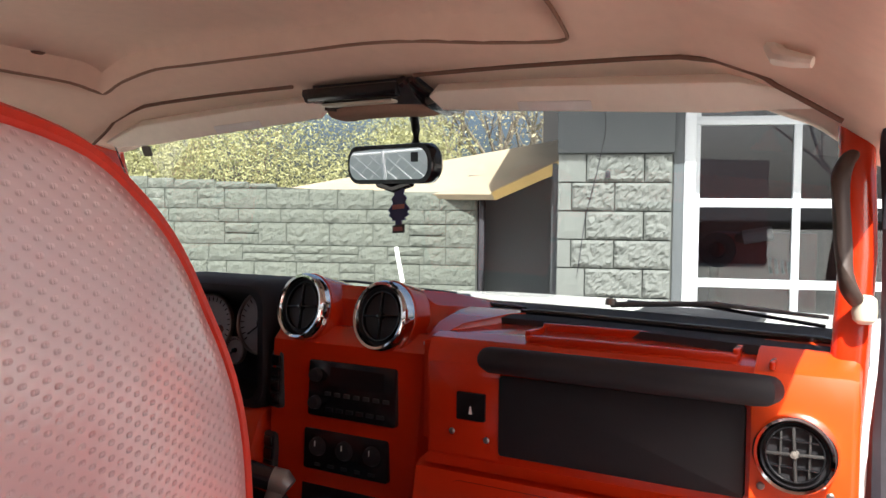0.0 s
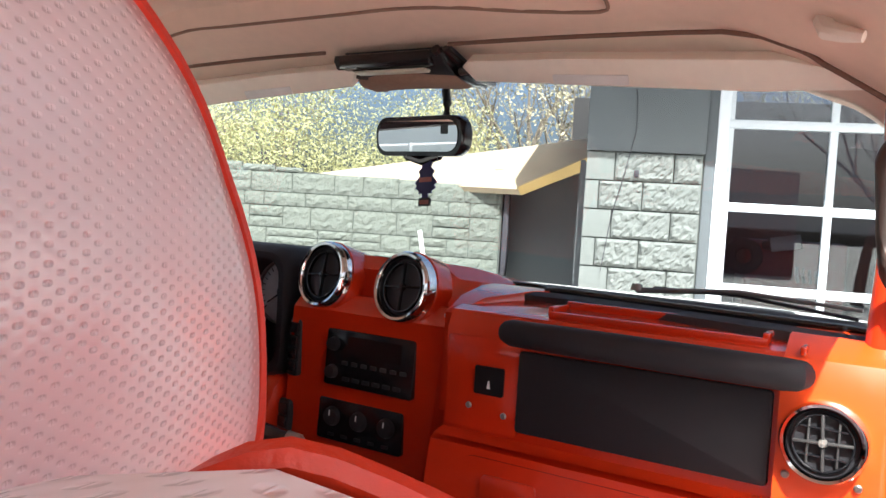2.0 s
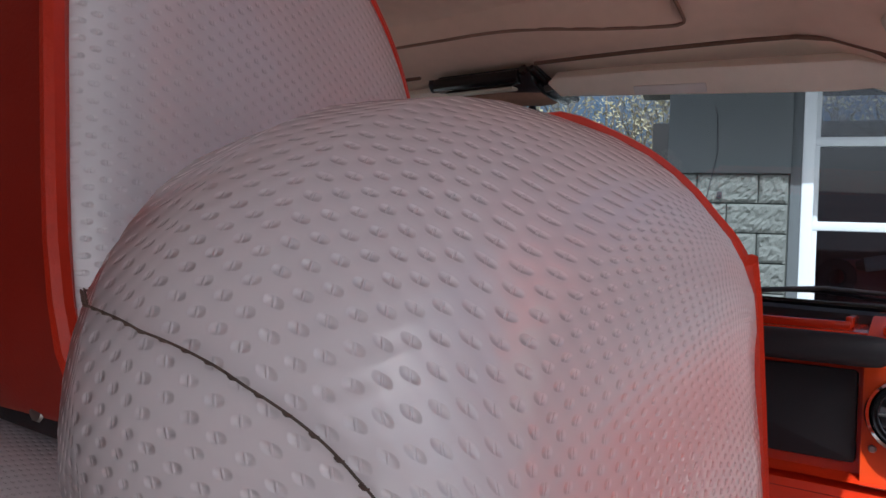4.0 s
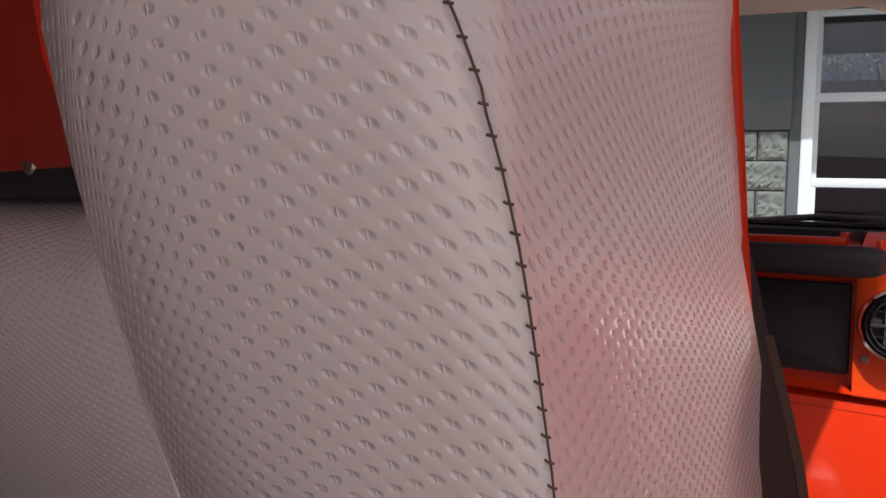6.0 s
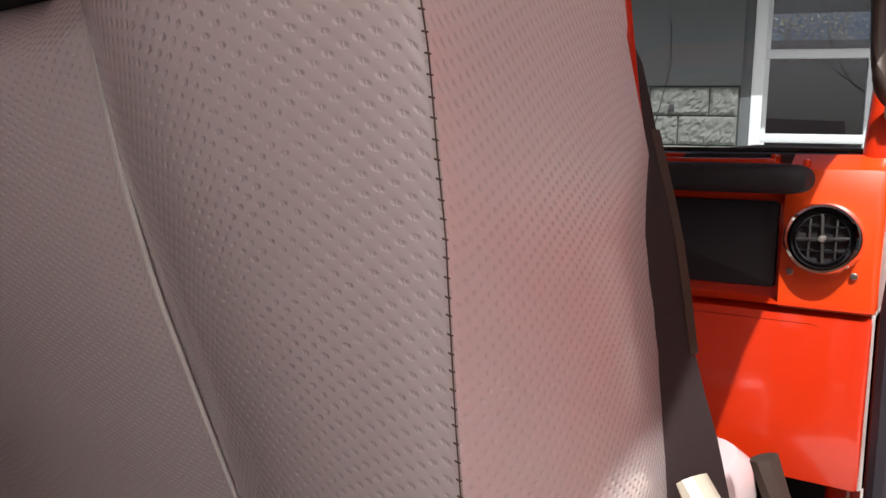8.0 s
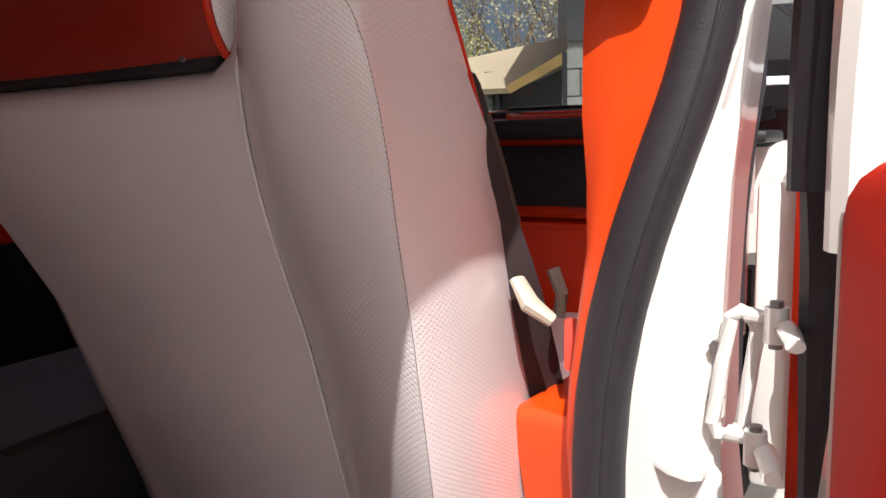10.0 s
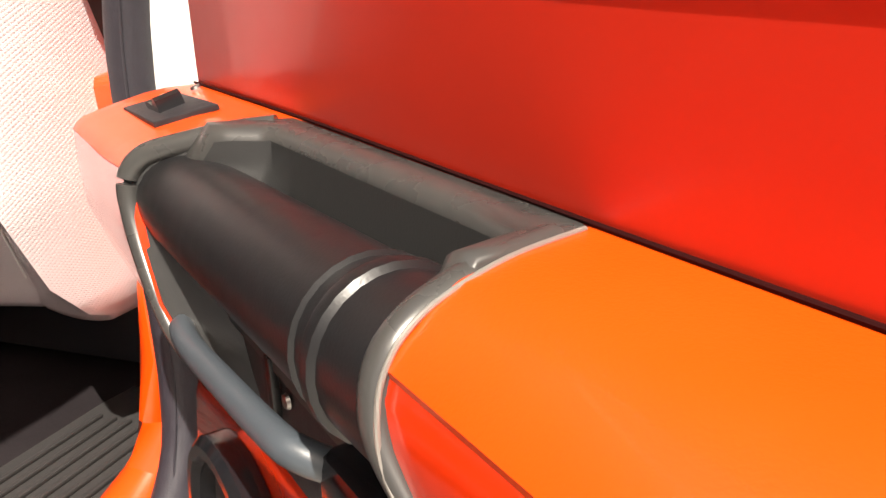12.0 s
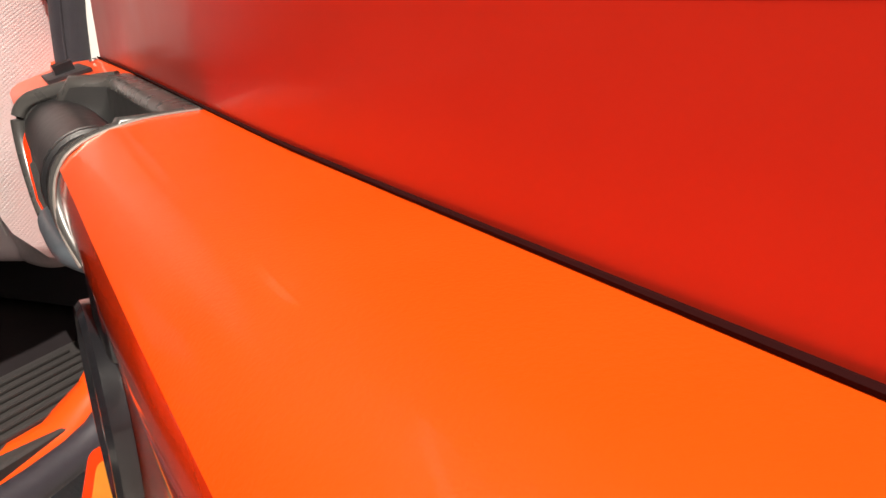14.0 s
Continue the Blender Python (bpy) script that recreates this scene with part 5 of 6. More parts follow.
def arm_top(s):
    """Height of the armrest along the door."""
    return ladder(((-0.06, 1.1120), (0.0, 1.1110), (0.19, 1.1055), (0.385, 1.0972), (0.50, 1.0928), (0.70, 1.0898), (1.10, 1.0840)), s)[0]


REAR = ((-0.002, 0.004), (0.0, 0.0), (0.028, 0.001), (0.044, 0.0035), (0.054, 0.0075), (0.0615, 0.0125), (0.0660, 0.0175), (0.0655, 0.0195), (0.050, 0.030), (-0.002, 0.030))
SIDE = ((0.0560, 0.0200), (0.0652, 0.0188), (0.0672, 0.0240), (0.0677, 0.034), (0.0665, 0.046), (0.062, 0.060), (0.052, 0.078), (0.036, 0.100), (0.018, 0.118), (-0.002, 0.13), (-0.002, 0.030))
FRONT = ((-0.002, 0.004), (0.0, 0.0), (0.018, 0.0025), (0.030, 0.0055), (0.048, 0.0120), (0.058, 0.0160), (0.066, 0.0195), (0.0710, 0.0235), (0.0732, 0.0275), (0.0728, 0.0290), (0.055, 0.034), (-0.002, 0.034))
FRONT_SIDE = ((0.060, 0.0310), (0.0729, 0.0288), (0.0737, 0.040), (0.0738, 0.058), (0.0730, 0.078), (0.066, 0.100), (0.046, 0.116), (-0.002, 0.122), (-0.002, 0.033))


def arm_rings(prof, first, last, n, width=lambda s: 1.0):
    """Sections between two slanting ends; first and last give the end for a depth out from the door and a drop below the top."""
    rings = []
    for i in range(n + 1):
        ring = []
        for o, drop in prof:
            s = first(o, drop) + (last(o, drop) - first(o, drop)) * i / n
            ring.append(MD @ Vector((s, arm_top(s) - drop * (1.0 - 0.22 * step(0.06, 0.18, s) * (1 - step(0.03, 0.06, drop)) if prof in (FRONT, FRONT_SIDE) else 1.0), o * width(s))))
        rings.append(ring)
    return rings


def front_nose(o, drop):
    return 0.008 - 0.62 * max(o, 0.0) + 1.0 * max(0.0, drop - 0.072)


def front_cut(o, drop):
    return 0.190 - 0.70 * (max(o, 0.0) - 0.01) + 0.85 * max(0.0, drop - 0.034)


def rear_cut(o, drop):
    return 0.388 + 0.12 * max(o, 0.0) + 0.9 * max(0.0, drop - 0.028)


rings = arm_rings(FRONT, front_nose, front_cut, 12)
nose = MD @ Vector((0.0, 1.055, 0.032))
rings = [[p + (nose - p) * 0.10 - DD * 0.0045 for p in rings[0]], [p + (nose - p) * 0.05 - DD * 0.0040 for p in rings[0]], [p + (nose - p) * 0.015 - DD * 0.0022 for p in rings[0]]] + rings
under("armrest_front", bm_loft(bmesh.new(), rings), orange_plastic, rd, "smooth orange armrest", 40)
# side in darker red than the orange top: shade below the crease is coloured in
rings = arm_rings(FRONT_SIDE, front_nose, front_cut, 12)
rings = [[p + (nose - p) * 0.10 - DD * 0.0045 for p in rings[0]], [p + (nose - p) * 0.015 - DD * 0.0022 for p in rings[0]]] + rings
under("armrest_front_side", bm_loft(bmesh.new(), rings), red_paint, rd, "glossy side below the armrest's edge, its shade put into a darker red", 40)
rings = [[p + (MD @ Vector((0.16, 1.06, 0.03)) - p) * k + DD * d for p in arm_rings(FRONT[:8] + FRONT_SIDE[2:8], front_nose, front_cut, 1)[1]] for k, d in ((0.025, 0.0004), (0.030, 0.0032), (0.07, 0.0046))]
under("cup_front_wall", bm_loft(bmesh.new(), rings), cup_grey, rd, "dark grey end wall behind the front rim", 40)
rings = arm_rings(REAR, rear_cut, lambda o, drop: 1.10, 24, lambda s: 1.0 + 0.022 * step(0.40, 0.62, s))
under("armrest_rear", bm_loft(bmesh.new(), rings), orange_plastic, rd, "smooth orange armrest", 40)
# as in front, the red carries the shade under the edge, and more gloss
rings = arm_rings(SIDE, rear_cut, lambda o, drop: 1.10, 24, lambda s: 1.0 + 0.022 * step(0.40, 0.62, s))
under("armrest_side", bm_loft(bmesh.new(), rings), red_paint, rd, "glossy side below the armrest's edge, its shade put into a darker red", 40)
# switch plate
mp = Matrix.Translation(MD @ Vector((0.0694, 1.1022, 0.0335))) @ MD.to_3x3().to_4x4() @ Matrix.Rotation(radians(-90 + 17), 4, 'X')
sp = under("switch_plate", plate([(-0.0556, -0.0149), (0.034, -0.0157), (0.0556, 0.0151), (-0.034, 0.0155)], -0.001, 0.0022, mp, 0.0006), black_grain, rd, "black window switch plate")
rk = bmesh.new()
bm_loft(rk, [[mp @ Vector((x, y, z)) for x, z in ((-0.015, 0.0015), (-0.015, 0.006), (-0.008, 0.0068), (0.004, 0.0055), (0.012, 0.0105), (0.016, 0.009), (0.016, 0.0015))] for y in (-0.0075, -0.0068, 0.0068, 0.0075)])
rk = under("window_switch", rk, black_gloss, sp, "black rocker window switch")
under("switch_symbol", plate(rounded(0.005, 0.004, 0.001, 2, cx=0.0075), 0.0089, 0.0096, mp), thread_white, rk, "tiny pale symbol")
under("plate_screw", lathe([(0.0, 0.002), (0.003, 0.0015), (0.0035, 0.0)], 10, mp @ Matrix.Translation((-0.030, 0.026, 0.0004))), screw_metal, sp)


def L(s, o, z):
    return MD @ Vector((s, z, o))


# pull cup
# dark tube that deepens the shade along the armrest gap
under("gap_line", tube([L(0.008 + 1.09 * q / 16, 0.0012, arm_top(0.008 + 1.09 * q / 16) + 0.0008) for q in range(17)], 0.0009, 6), gap_shade, rd, "thin dark line for the gap's shade")


def cup_ring(corners, drop, near=0.030):
    """Corners (along, out) of the cup at a drop below the armrest's top; the side near the cabin dips under the grip."""
    ring = []
    for (s0, o0), (s1, o1) in zip(corners, corners[1:] + corners[:1]):
        for q in range(6):
            s, o = s0 + (s1 - s0) * q / 6, o0 + (o1 - o0) * q / 6
            ring.append(L(s, o, arm_top(s) - drop - near * step(0.040, 0.058, o)))
    return ring


def cup_corners(grow):
    """The opening, widened all round."""
    return [(0.2045 - grow * 0.9, 0.0200 - grow), (0.3735 + grow * 0.75, 0.0165 - grow * 0.9), (0.3825 + grow * 0.7, 0.052 + grow * 0.3), (0.183 - grow, 0.052 + grow * 0.3)]


cup = bmesh.new()
bm_loft(cup, [cup_ring(cup_corners(-0.0005), 0.006), cup_ring(cup_corners(-0.002), 0.022), cup_ring(cup_corners(-0.006), 0.050), cup_ring(cup_corners(-0.009), 0.066)][::-1], True, False)
deep = cup_ring(cup_corners(-0.009), 0.066)
cup.faces.new([cup.verts.new(p) for p in deep])
bmesh.ops.remove_doubles(cup, verts=cup.verts[:], dist=0.0002)
under("pull_cup", cup, cup_grey, rd, "grey satin pull cup", 50)
lip = bmesh.new()
bm_loft(lip, [cup_ring(cup_corners(0.0185), 0.012), cup_ring(cup_corners(0.0180), 0.0015), cup_ring(cup_corners(0.0165), -0.0002), cup_ring(cup_corners(0.0060), 0.0004), cup_ring(cup_corners(0.0020), 0.0024), cup_ring(cup_corners(0.0002), 0.0060), cup_ring(cup_corners(-0.0005), 0.0120)], True, False)
under("cup_rim", lip, rim_grey, rd, "broad grey satin rim of the pull cup", 60)
under("cup_rim_front", tube(glide([L(0.185, 0.010, 1.1015), L(0.172, 0.030, 1.0990), L(0.158, 0.052, 1.0938), L(0.1505, 0.0645, 1.0895), L(0.1480, 0.0720, 1.0800), L(0.1510, 0.0735, 1.0640), L(0.1640, 0.0730, 1.0420), L(0.1850, 0.0705, 1.0180), L(0.2000, 0.0660, 1.0050)], 5), [0.0062] * 18 + [0.0060 - 0.00011 * q for q in range(23)], 12), rim_grey, rd, "grey satin rounded front rim")
under("cup_rim_rear", tube(glide([L(0.3850, 0.010, 1.0935), L(0.3885, 0.034, 1.0915), L(0.3908, 0.051, 1.0872), L(0.3925, 0.0605, 1.0820), L(0.3938, 0.0660, 1.0750), L(0.3965, 0.0685, 1.0660), L(0.4035, 0.0680, 1.0560), L(0.4150, 0.0645, 1.0440), L(0.4350, 0.0570, 1.0280)], 5), [0.0052] * 16 + [0.0052 - 0.00014 * q for q in range(25)], 12), rim_grey, rd, "grey satin rounded rear rim")
under("rim_edge_line", tube(glide([L(0.3895, 0.004, 1.0972), L(0.3930, 0.030, 1.0958), L(0.3955, 0.050, 1.0912), L(0.3970, 0.0605, 1.0860), L(0.3978, 0.0660, 1.0798), L(0.3988, 0.0692, 1.0718), L(0.4018, 0.0706, 1.0610), L(0.4078, 0.0695, 1.0520), L(0.4180, 0.0660, 1.0415)], 5), 0.0008, 8), silver_satin, rd, "thin silver edge line")
grip = bmesh.new()
rings = []
for s, k in ((0.140, 0.96), (0.150, 1.0), (0.166, 1.0), (0.24, 1.0), (0.30, 1.0), (0.3520, 1.0), (0.3527, 1.045), (0.3538, 1.045), (0.3545, 0.985), (0.3620, 0.985), (0.3630, 1.075), (0.3655, 1.090), (0.3680, 1.075), (0.3695, 1.0), (0.394, 0.99)):
    rings.append([L(s, 0.0475 + 0.0240 * k * math.cos(a), 1.0672 + 0.0240 * k * math.sin(a) - 0.006 * (s - 0.15)) for a in [2 * math.pi * q / 28 for q in range(28)]])
bm_loft(grip, rings)
under("pull_grip", grip, grip_grey, rd, "dark grey rounded pull grip")
under("cup_front", plate([(0.165, 1.06), (0.392, 1.05), (0.42, 0.96), (0.20, 0.97)], 0.030, 0.046, MD, 0.004), black_grain, rd, "black lower front of the pull")
under("latch_bar", tube(glide([L(0.188, 0.060, 1.0170), L(0.196, 0.0670, 1.0195), L(0.225, 0.0700, 1.0210), L(0.270, 0.0695, 1.0232), L(0.318, 0.0675, 1.0245), L(0.331, 0.0630, 1.0225), L(0.337, 0.0540, 1.0180)], 4), 0.0057, 12), blue_grey, rd, "blue-grey satin pull bar")
under("latch_block", box((0.366, 1.0060, 0.0480), (0.066, 0.040, 0.026), MD, 0.005), black_gloss, rd, "glossy black end block")
under("inner_bracket", box((0.262, 1.0120, 0.0490), (0.006, 0.028, 0.004), MD, 0.001), grip_grey, rd, "small grey bracket in the recess")
under("bracket_screw", lathe([(0.0, 0.002), (0.003, 0.0015), (0.0035, 0.0)], 10, MD @ Matrix.Translation((0.272, 1.010, 0.0470))), screw_metal, rd)
spk = under("speaker_ring", lathe(ring_profile(0.066, 0.080, 0.016, 0.004), 40, MD @ Matrix.Translation((0.20, 0.875, 0.0475))), black_gloss, rd, "glossy dark speaker ring")
under("speaker_grille", lathe([(0.0, 0.010), (0.03, 0.009), (0.066, 0.003)], 36, MD @ Matrix.Translation((0.20, 0.875, 0.0478))), black_grain, spk, "black speaker grille")
MR = Matrix.Translation(L(0.150, 0.058, 0.770)) @ MD.to_3x3().to_4x4() @ Matrix.Rotation(radians(55), 4, 'Y') @ Matrix.Rotation(radians(-35), 4, 'X')
rf = under("reflector_bezel", plate(rounded(0.062, 0.085, 0.012, 4), -0.030, 0.004, MR, 0.004), red_paint, rd)
under("reflector", plate(rounded(0.040, 0.062, 0.008, 4), 0.004, 0.007, MR, 0.002), amber_lens, rf, "amber reflector lens")
shut = [(0.004, -0.004), (-0.030, -0.030), (-0.040, -0.060), (-0.040, -0.125), (0.10, -0.125), (0.10, -0.02)]
under("shut_face", bm_loft(bmesh.new(), [[L(s * k if s < 0 else s, o, z) for s, o in shut] for z, k in ((0.66, 1.1), (1.0, 1.1), (1.10, 0.95), (1.20, 0.55), (1.27, 0.2), (1.295, 0.02))]), white_body, rd, "white painted shut face")
frame_pts = [(-0.020, -0.045, 1.27), (-0.020, -0.045, 1.40), (-0.010, -0.045, 1.52), (0.03, -0.04, 1.68), (0.10, -0.035, 1.75), (0.5, -0.02, 1.78), (1.0, -0.02, 1.78)]
under("window_frame", tube(glide([L(s, o, z) for s, o, z in frame_pts], 4), 0.0165, 10), white_body, rd, "white window frame")
under("window_channel", tube(glide([L(s - 0.037 + 0.03 * step(1.5, 1.74, z), o - 0.014, z - 0.03 * step(1.5, 1.74, z)) for s, o, z in [(-0.020, -0.045, 1.300)] + frame_pts[1:]], 4), 0.0200, 10), rubber, rd, "black window channel")
under("door_weatherstrip", tube(glide([L(-0.057, -0.060, 1.36), L(-0.060, -0.068, 1.28), L(-0.070, -0.080, 1.21), L(-0.080, -0.095, 1.12), L(-0.084, -0.105, 0.95), L(-0.080, -0.105, 0.70)], 4), 0.0160, 10), rubber, rd, "black rubber weatherstrip")
glass_poly = [(0.0, 1.345), (1.08, 1.385), (1.06, 1.77), (0.10, 1.74), (0.03, 1.67), (-0.005, 1.52)]
under("window_pane", plate(glass_poly, -0.054, -0.049, MD), tint_glass, rd, "dark tinted window glass")
under("inner_channel", tube(glide([L(s + 0.026, o - 0.006, z - 0.03 * step(1.5, 1.74, z)) for s, o, z in [(-0.020, -0.045, 1.325)] + frame_pts[1:]], 4), 0.0100, 8), rubber, rd, "black glass run")

aft(rd)

# ---- open front door beyond the pillar ----
fd = thing("front_door", "open front door with red inner panel and round speaker", "car door", (0.90, 0.90, 0.62))
FM = basis((0.905, 0.90, 0), (0.78, -0.62, 0), (0, 0, 1))
under("inner_panel", plate([(0.0, 0.66), (1.0, 0.66), (1.0, 1.34), (0.0, 1.34)], -0.05, 0.0, FM, 0.01), red_paint, fd)
under("outer_skin", plate([(0.0, 0.62), (1.0, 0.62), (1.0, 1.36), (0.0, 1.36)], -0.12, -0.051, FM, 0.006), white_body, fd, "white outer skin")
s2 = under("speaker_ring", lathe(ring_profile(0.062, 0.078, 0.02, 0.005), 36, FM @ Matrix.Translation((0.12, 0.98, 0.0))), chrome, fd, "chrome speaker ring")
under("speaker_grille", lathe([(0.0, 0.014), (0.03, 0.012), (0.062, 0.004)], 32, FM @ Matrix.Translation((0.12, 0.98, 0.0))), black_grain, s2)
under("window_frame", tube([FM @ Vector(p) for p in ((0.0, 1.34, -0.06), (0.06, 1.6, -0.05), (0.14, 1.74, -0.04), (0.9, 1.76, -0.02), (0.98, 1.36, -0.05))], 0.018, 8), white_body, fd, "white window frame")

aft(fd)

# rear bench and loose covers behind the front seats
rb = thing("rear_bench_seat", "white and red rear bench seat cushion", "car seat", (0.0, -0.85, 0.72))
rings = []
for z, k in ((0.76, 0.97), (0.80, 1.0), (0.90, 1.0), (0.94, 0.97), (0.95, 0.9)):
    rings.append([Vector((0.0 + x * k, -0.72 + y * k, z)) for x, y in rounded(1.38, 1.06, 0.10, 6)])
under("cushion", bm_loft(bmesh.new(), rings), red_paint, rb, "glossy red cushion edge")
rings = []
for z, k in ((0.94, 1.0), (0.950, 1.0), (0.958, 0.98), (0.960, 0.9)):
    rings.append([Vector((0.0 + x * k, -0.72 + y * k, z)) for x, y in rounded(1.24, 0.99, 0.09, 6)])
under("top_pad", bm_loft(bmesh.new(), rings), seat_plain, rb, "white padded top")
rings = []
for z, k, y in ((0.92, 0.95, -1.36), (1.0, 1.0, -1.38), (1.35, 1.0, -1.48), (1.42, 0.95, -1.5)):
    rings.append([Vector((x * k, y + yy * k, z)) for x, yy in rounded(1.4, 0.14, 0.05, 5)])
under("backrest", bm_loft(bmesh.new(), rings), red_paint, rb, "glossy red bench backrest")
aft(rb)

# ---- outdoors ----
ground = bmesh.new()
bm_box(ground, (0, 0, -0.1), (600, 600, 0.2))
single("ground", ground, concrete, "pale weathered concrete yard", "ground", "structure")

# bonnet of the vehicle
hood = thing("bonnet", "white bonnet with black vent grilles and windscreen wipers", "bonnet", (0, 2.0, 0.9))
rings = []
for y, z, w in ((1.36, 1.300, 0.84), (1.45, 1.310, 0.86), (1.9, 1.308, 0.88), (2.4, 1.285, 0.88), (2.65, 1.25, 0.86), (2.7, 1.15, 0.84)):
    rings.append([Vector((-w, y, z - 0.25)), Vector((-w, y, z - 0.03)), Vector((-w + 0.05, y, z)), Vector((-0.35, y, z + 0.015)), Vector((0.35, y, z + 0.015)), Vector((w - 0.05, y, z)), Vector((w, y, z - 0.03)), Vector((w, y, z - 0.25))])
under("panel", bm_loft(bmesh.new(), rings), white_body, hood)
under("front_end", box((0, 2.5, 0.85), (1.75, 0.5, 0.55), bevel=0.05), white_body, hood)
for s in (-1, 1):
    under("wing", box((0.93 * s, 1.99, 1.05), (0.20, 1.42, 0.42), bevel=0.03), white_body, hood)
    g = under("vent_grille", box((-0.42 * s if s > 0 else 0.42, 1.75, 1.326), (0.30, 0.32, 0.02), bevel=0.006), black_grain, hood, "black bonnet vent")
under("cowl", box((0, 1.40, 1.325), (1.6, 0.26, 0.03), bevel=0.01), black_grain, hood, "black cowl panel")
under("antenna", tube([(-0.705, 2.2, 1.33), (-0.735, 2.2, 1.46)], 0.008, 8), white_body, hood, "short white marker rod")


def wiper(a, b, c):
    w = thing("wiper", "dark windscreen wiper with a dull grey arm", "wiper", a, "wipers")
    under("arm", tube([a, (Vector(a) + Vector(b)) / 2 + Vector((0, 0, 0.012)), b], [0.006, 0.0045, 0.003], 8), grey_metal, w, "dull grey arm")
    under("blade", tube([Vector(a) + Vector((0.03, 0.01, 0.008)), (Vector(a) + Vector(c)) / 2 + Vector((0, 0, 0.014)), c], 0.0034, 6), rubber, w)
    under("nut", lathe([(0.0, 0.014), (0.010, 0.012), (0.013, 0.0)], 12, Matrix.Translation(a)), silver_satin, w, "dull silver pivot cap")
    return w


wiper((0.36, 1.27, 1.398), (0.74, 1.19, 1.408), (0.735, 1.20, 1.392))
wiper((-0.52, 1.27, 1.398), (-0.36, 1.29, 1.40), (0.0, 1.31, 1.398))

# ---- block pillar and garage front ----
TH = radians(18)
BU, BN = Vector((math.cos(TH), math.sin(TH), 0)), Vector((math.sin(TH), -math.cos(TH), 0))
BO = Vector((-1.187, 5.024, 0))
MB = basis(BO, BU, (0, 0, 1))  # local x along the wall, y up, z out towards the yard
pil = bmesh.new()
bm_box(pil, (0.40, 1.6, -0.20), (0.79, 3.2, 0.39), MB)
pw = single("wall_block_pillar", pil, joint_dark, "split-face concrete block pillar at the garage corner", "block pillar", "structure")


def rough_block(w, h, depth, rnd, nx=10, ny=6):
    """A split-face block: a bumpy face on a box."""
    bm = bmesh.new()
    grid = []
    shift = Vector((rnd.uniform(0, 9), rnd.uniform(0, 9), 0))
    for j in range(ny + 1):
        row = []
        for i in range(nx + 1):
            edge = i in (0, nx) or j in (0, ny)
            lump = noise.noise(Vector((w * i / nx * 13, h * j / ny * 17, 0)) + shift)
            d = 0.014 if edge else 0.018 + depth * (0.35 + 0.45 * lump + 0.45 * (rnd.random() - 0.5))
            row.append(bm.verts.new((w * (i / nx - 0.5) + (0 if edge else w / nx * rnd.uniform(-0.3, 0.3)), h * (j / ny - 0.5) + (0 if edge else h / ny * rnd.uniform(-0.3, 0.3)), d)))
        grid.append(row)
    for j in range(ny):
        for i in range(nx):
            bm.faces.new((grid[j][i], grid[j][i + 1], grid[j + 1][i + 1], grid[j + 1][i]))
    ring = grid[0] + [grid[j][nx] for j in range(1, ny + 1)] + [grid[ny][i] for i in range(nx - 1, -1, -1)] + [grid[j][0] for j in range(ny - 1, 0, -1)]
    rear = [bm.verts.new((v.co.x, v.co.y, -0.02)) for v in ring]
    for i in range(len(ring)):
        k = (i + 1) % len(ring)
        bm.faces.new((ring[k], ring[i], rear[i], rear[k]))
    me = bpy.data.meshes.new("block")
    bmesh.ops.recalc_face_normals(bm, faces=bm.faces[:])
    bm.to_mesh(me)
    bm.free()
    return me


# garage door frame and panes
gd = thing("window_garage_door", "white framed glazed garage door with large panes", "garage door", (0.6, 5.9, 0), kind="structure")
RECESS = -0.16
jb = bmesh.new()
bm_box(jb, (0.835, 1.6, -0.12), (0.075, 3.2, 0.24), MB, 0.004)
under("side_post", jb, dark_render, gd, "dark grey side post")
under("jamb", box((0.905, 1.6, -0.07), (0.075, 3.2, 0.16), MB, 0.006), white_frame, gd, "white jamb")
rows = [0.0, 0.57, 1.145, 1.712, 2.29, 2.87]
cols = [0.985, 1.655, 2.325, 2.995, 3.665]
for z in rows:
    under("rail", box((2.3, z, RECESS), (2.72, 0.062, 0.05), MB, 0.006), white_frame, gd)
for c in cols:
    under("stile", box((c - 0.02, 1.43, RECESS - 0.002), (0.052, 2.9, 0.046), MB, 0.006), white_frame, gd)
for i in range(len(cols) - 1):
    for j in range(len(rows) - 1):
        g = under("pane", box(((cols[i] + cols[i + 1]) / 2 - 0.02, (rows[j] + rows[j + 1]) / 2, RECESS - 0.006), (0.62, 0.512, 0.005), MB, 0), pane_glass, gd)
hd = bmesh.new()
bm_box(hd, (2.6, 3.1, -0.2), (5.2, 0.45, 0.4), MB)
bm_box(hd, (4.6, 1.5, -0.2), (1.6, 3.0, 0.4), MB)
single("wall_garage_head", hd, dark_render, "dark grey painted garage wall above the door", "garage wall", "structure")
ev = bmesh.new()
bm_box(ev, (2.3, 3.05, 0.175), (5.4, 0.10, 1.09), MB, 0.01)
bm_box(ev, (2.3, 3.40, -1.4), (5.4, 0.6, 2.6), MB, 0.01)
single("roof_garage_eave", ev, dark_render, "deep garage eave casting shade on the wall", "eave", "structure")
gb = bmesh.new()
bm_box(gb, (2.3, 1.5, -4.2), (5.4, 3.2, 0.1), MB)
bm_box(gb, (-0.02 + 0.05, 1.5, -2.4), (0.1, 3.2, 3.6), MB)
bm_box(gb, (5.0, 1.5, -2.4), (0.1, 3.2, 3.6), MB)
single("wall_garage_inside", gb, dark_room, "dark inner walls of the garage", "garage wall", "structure")
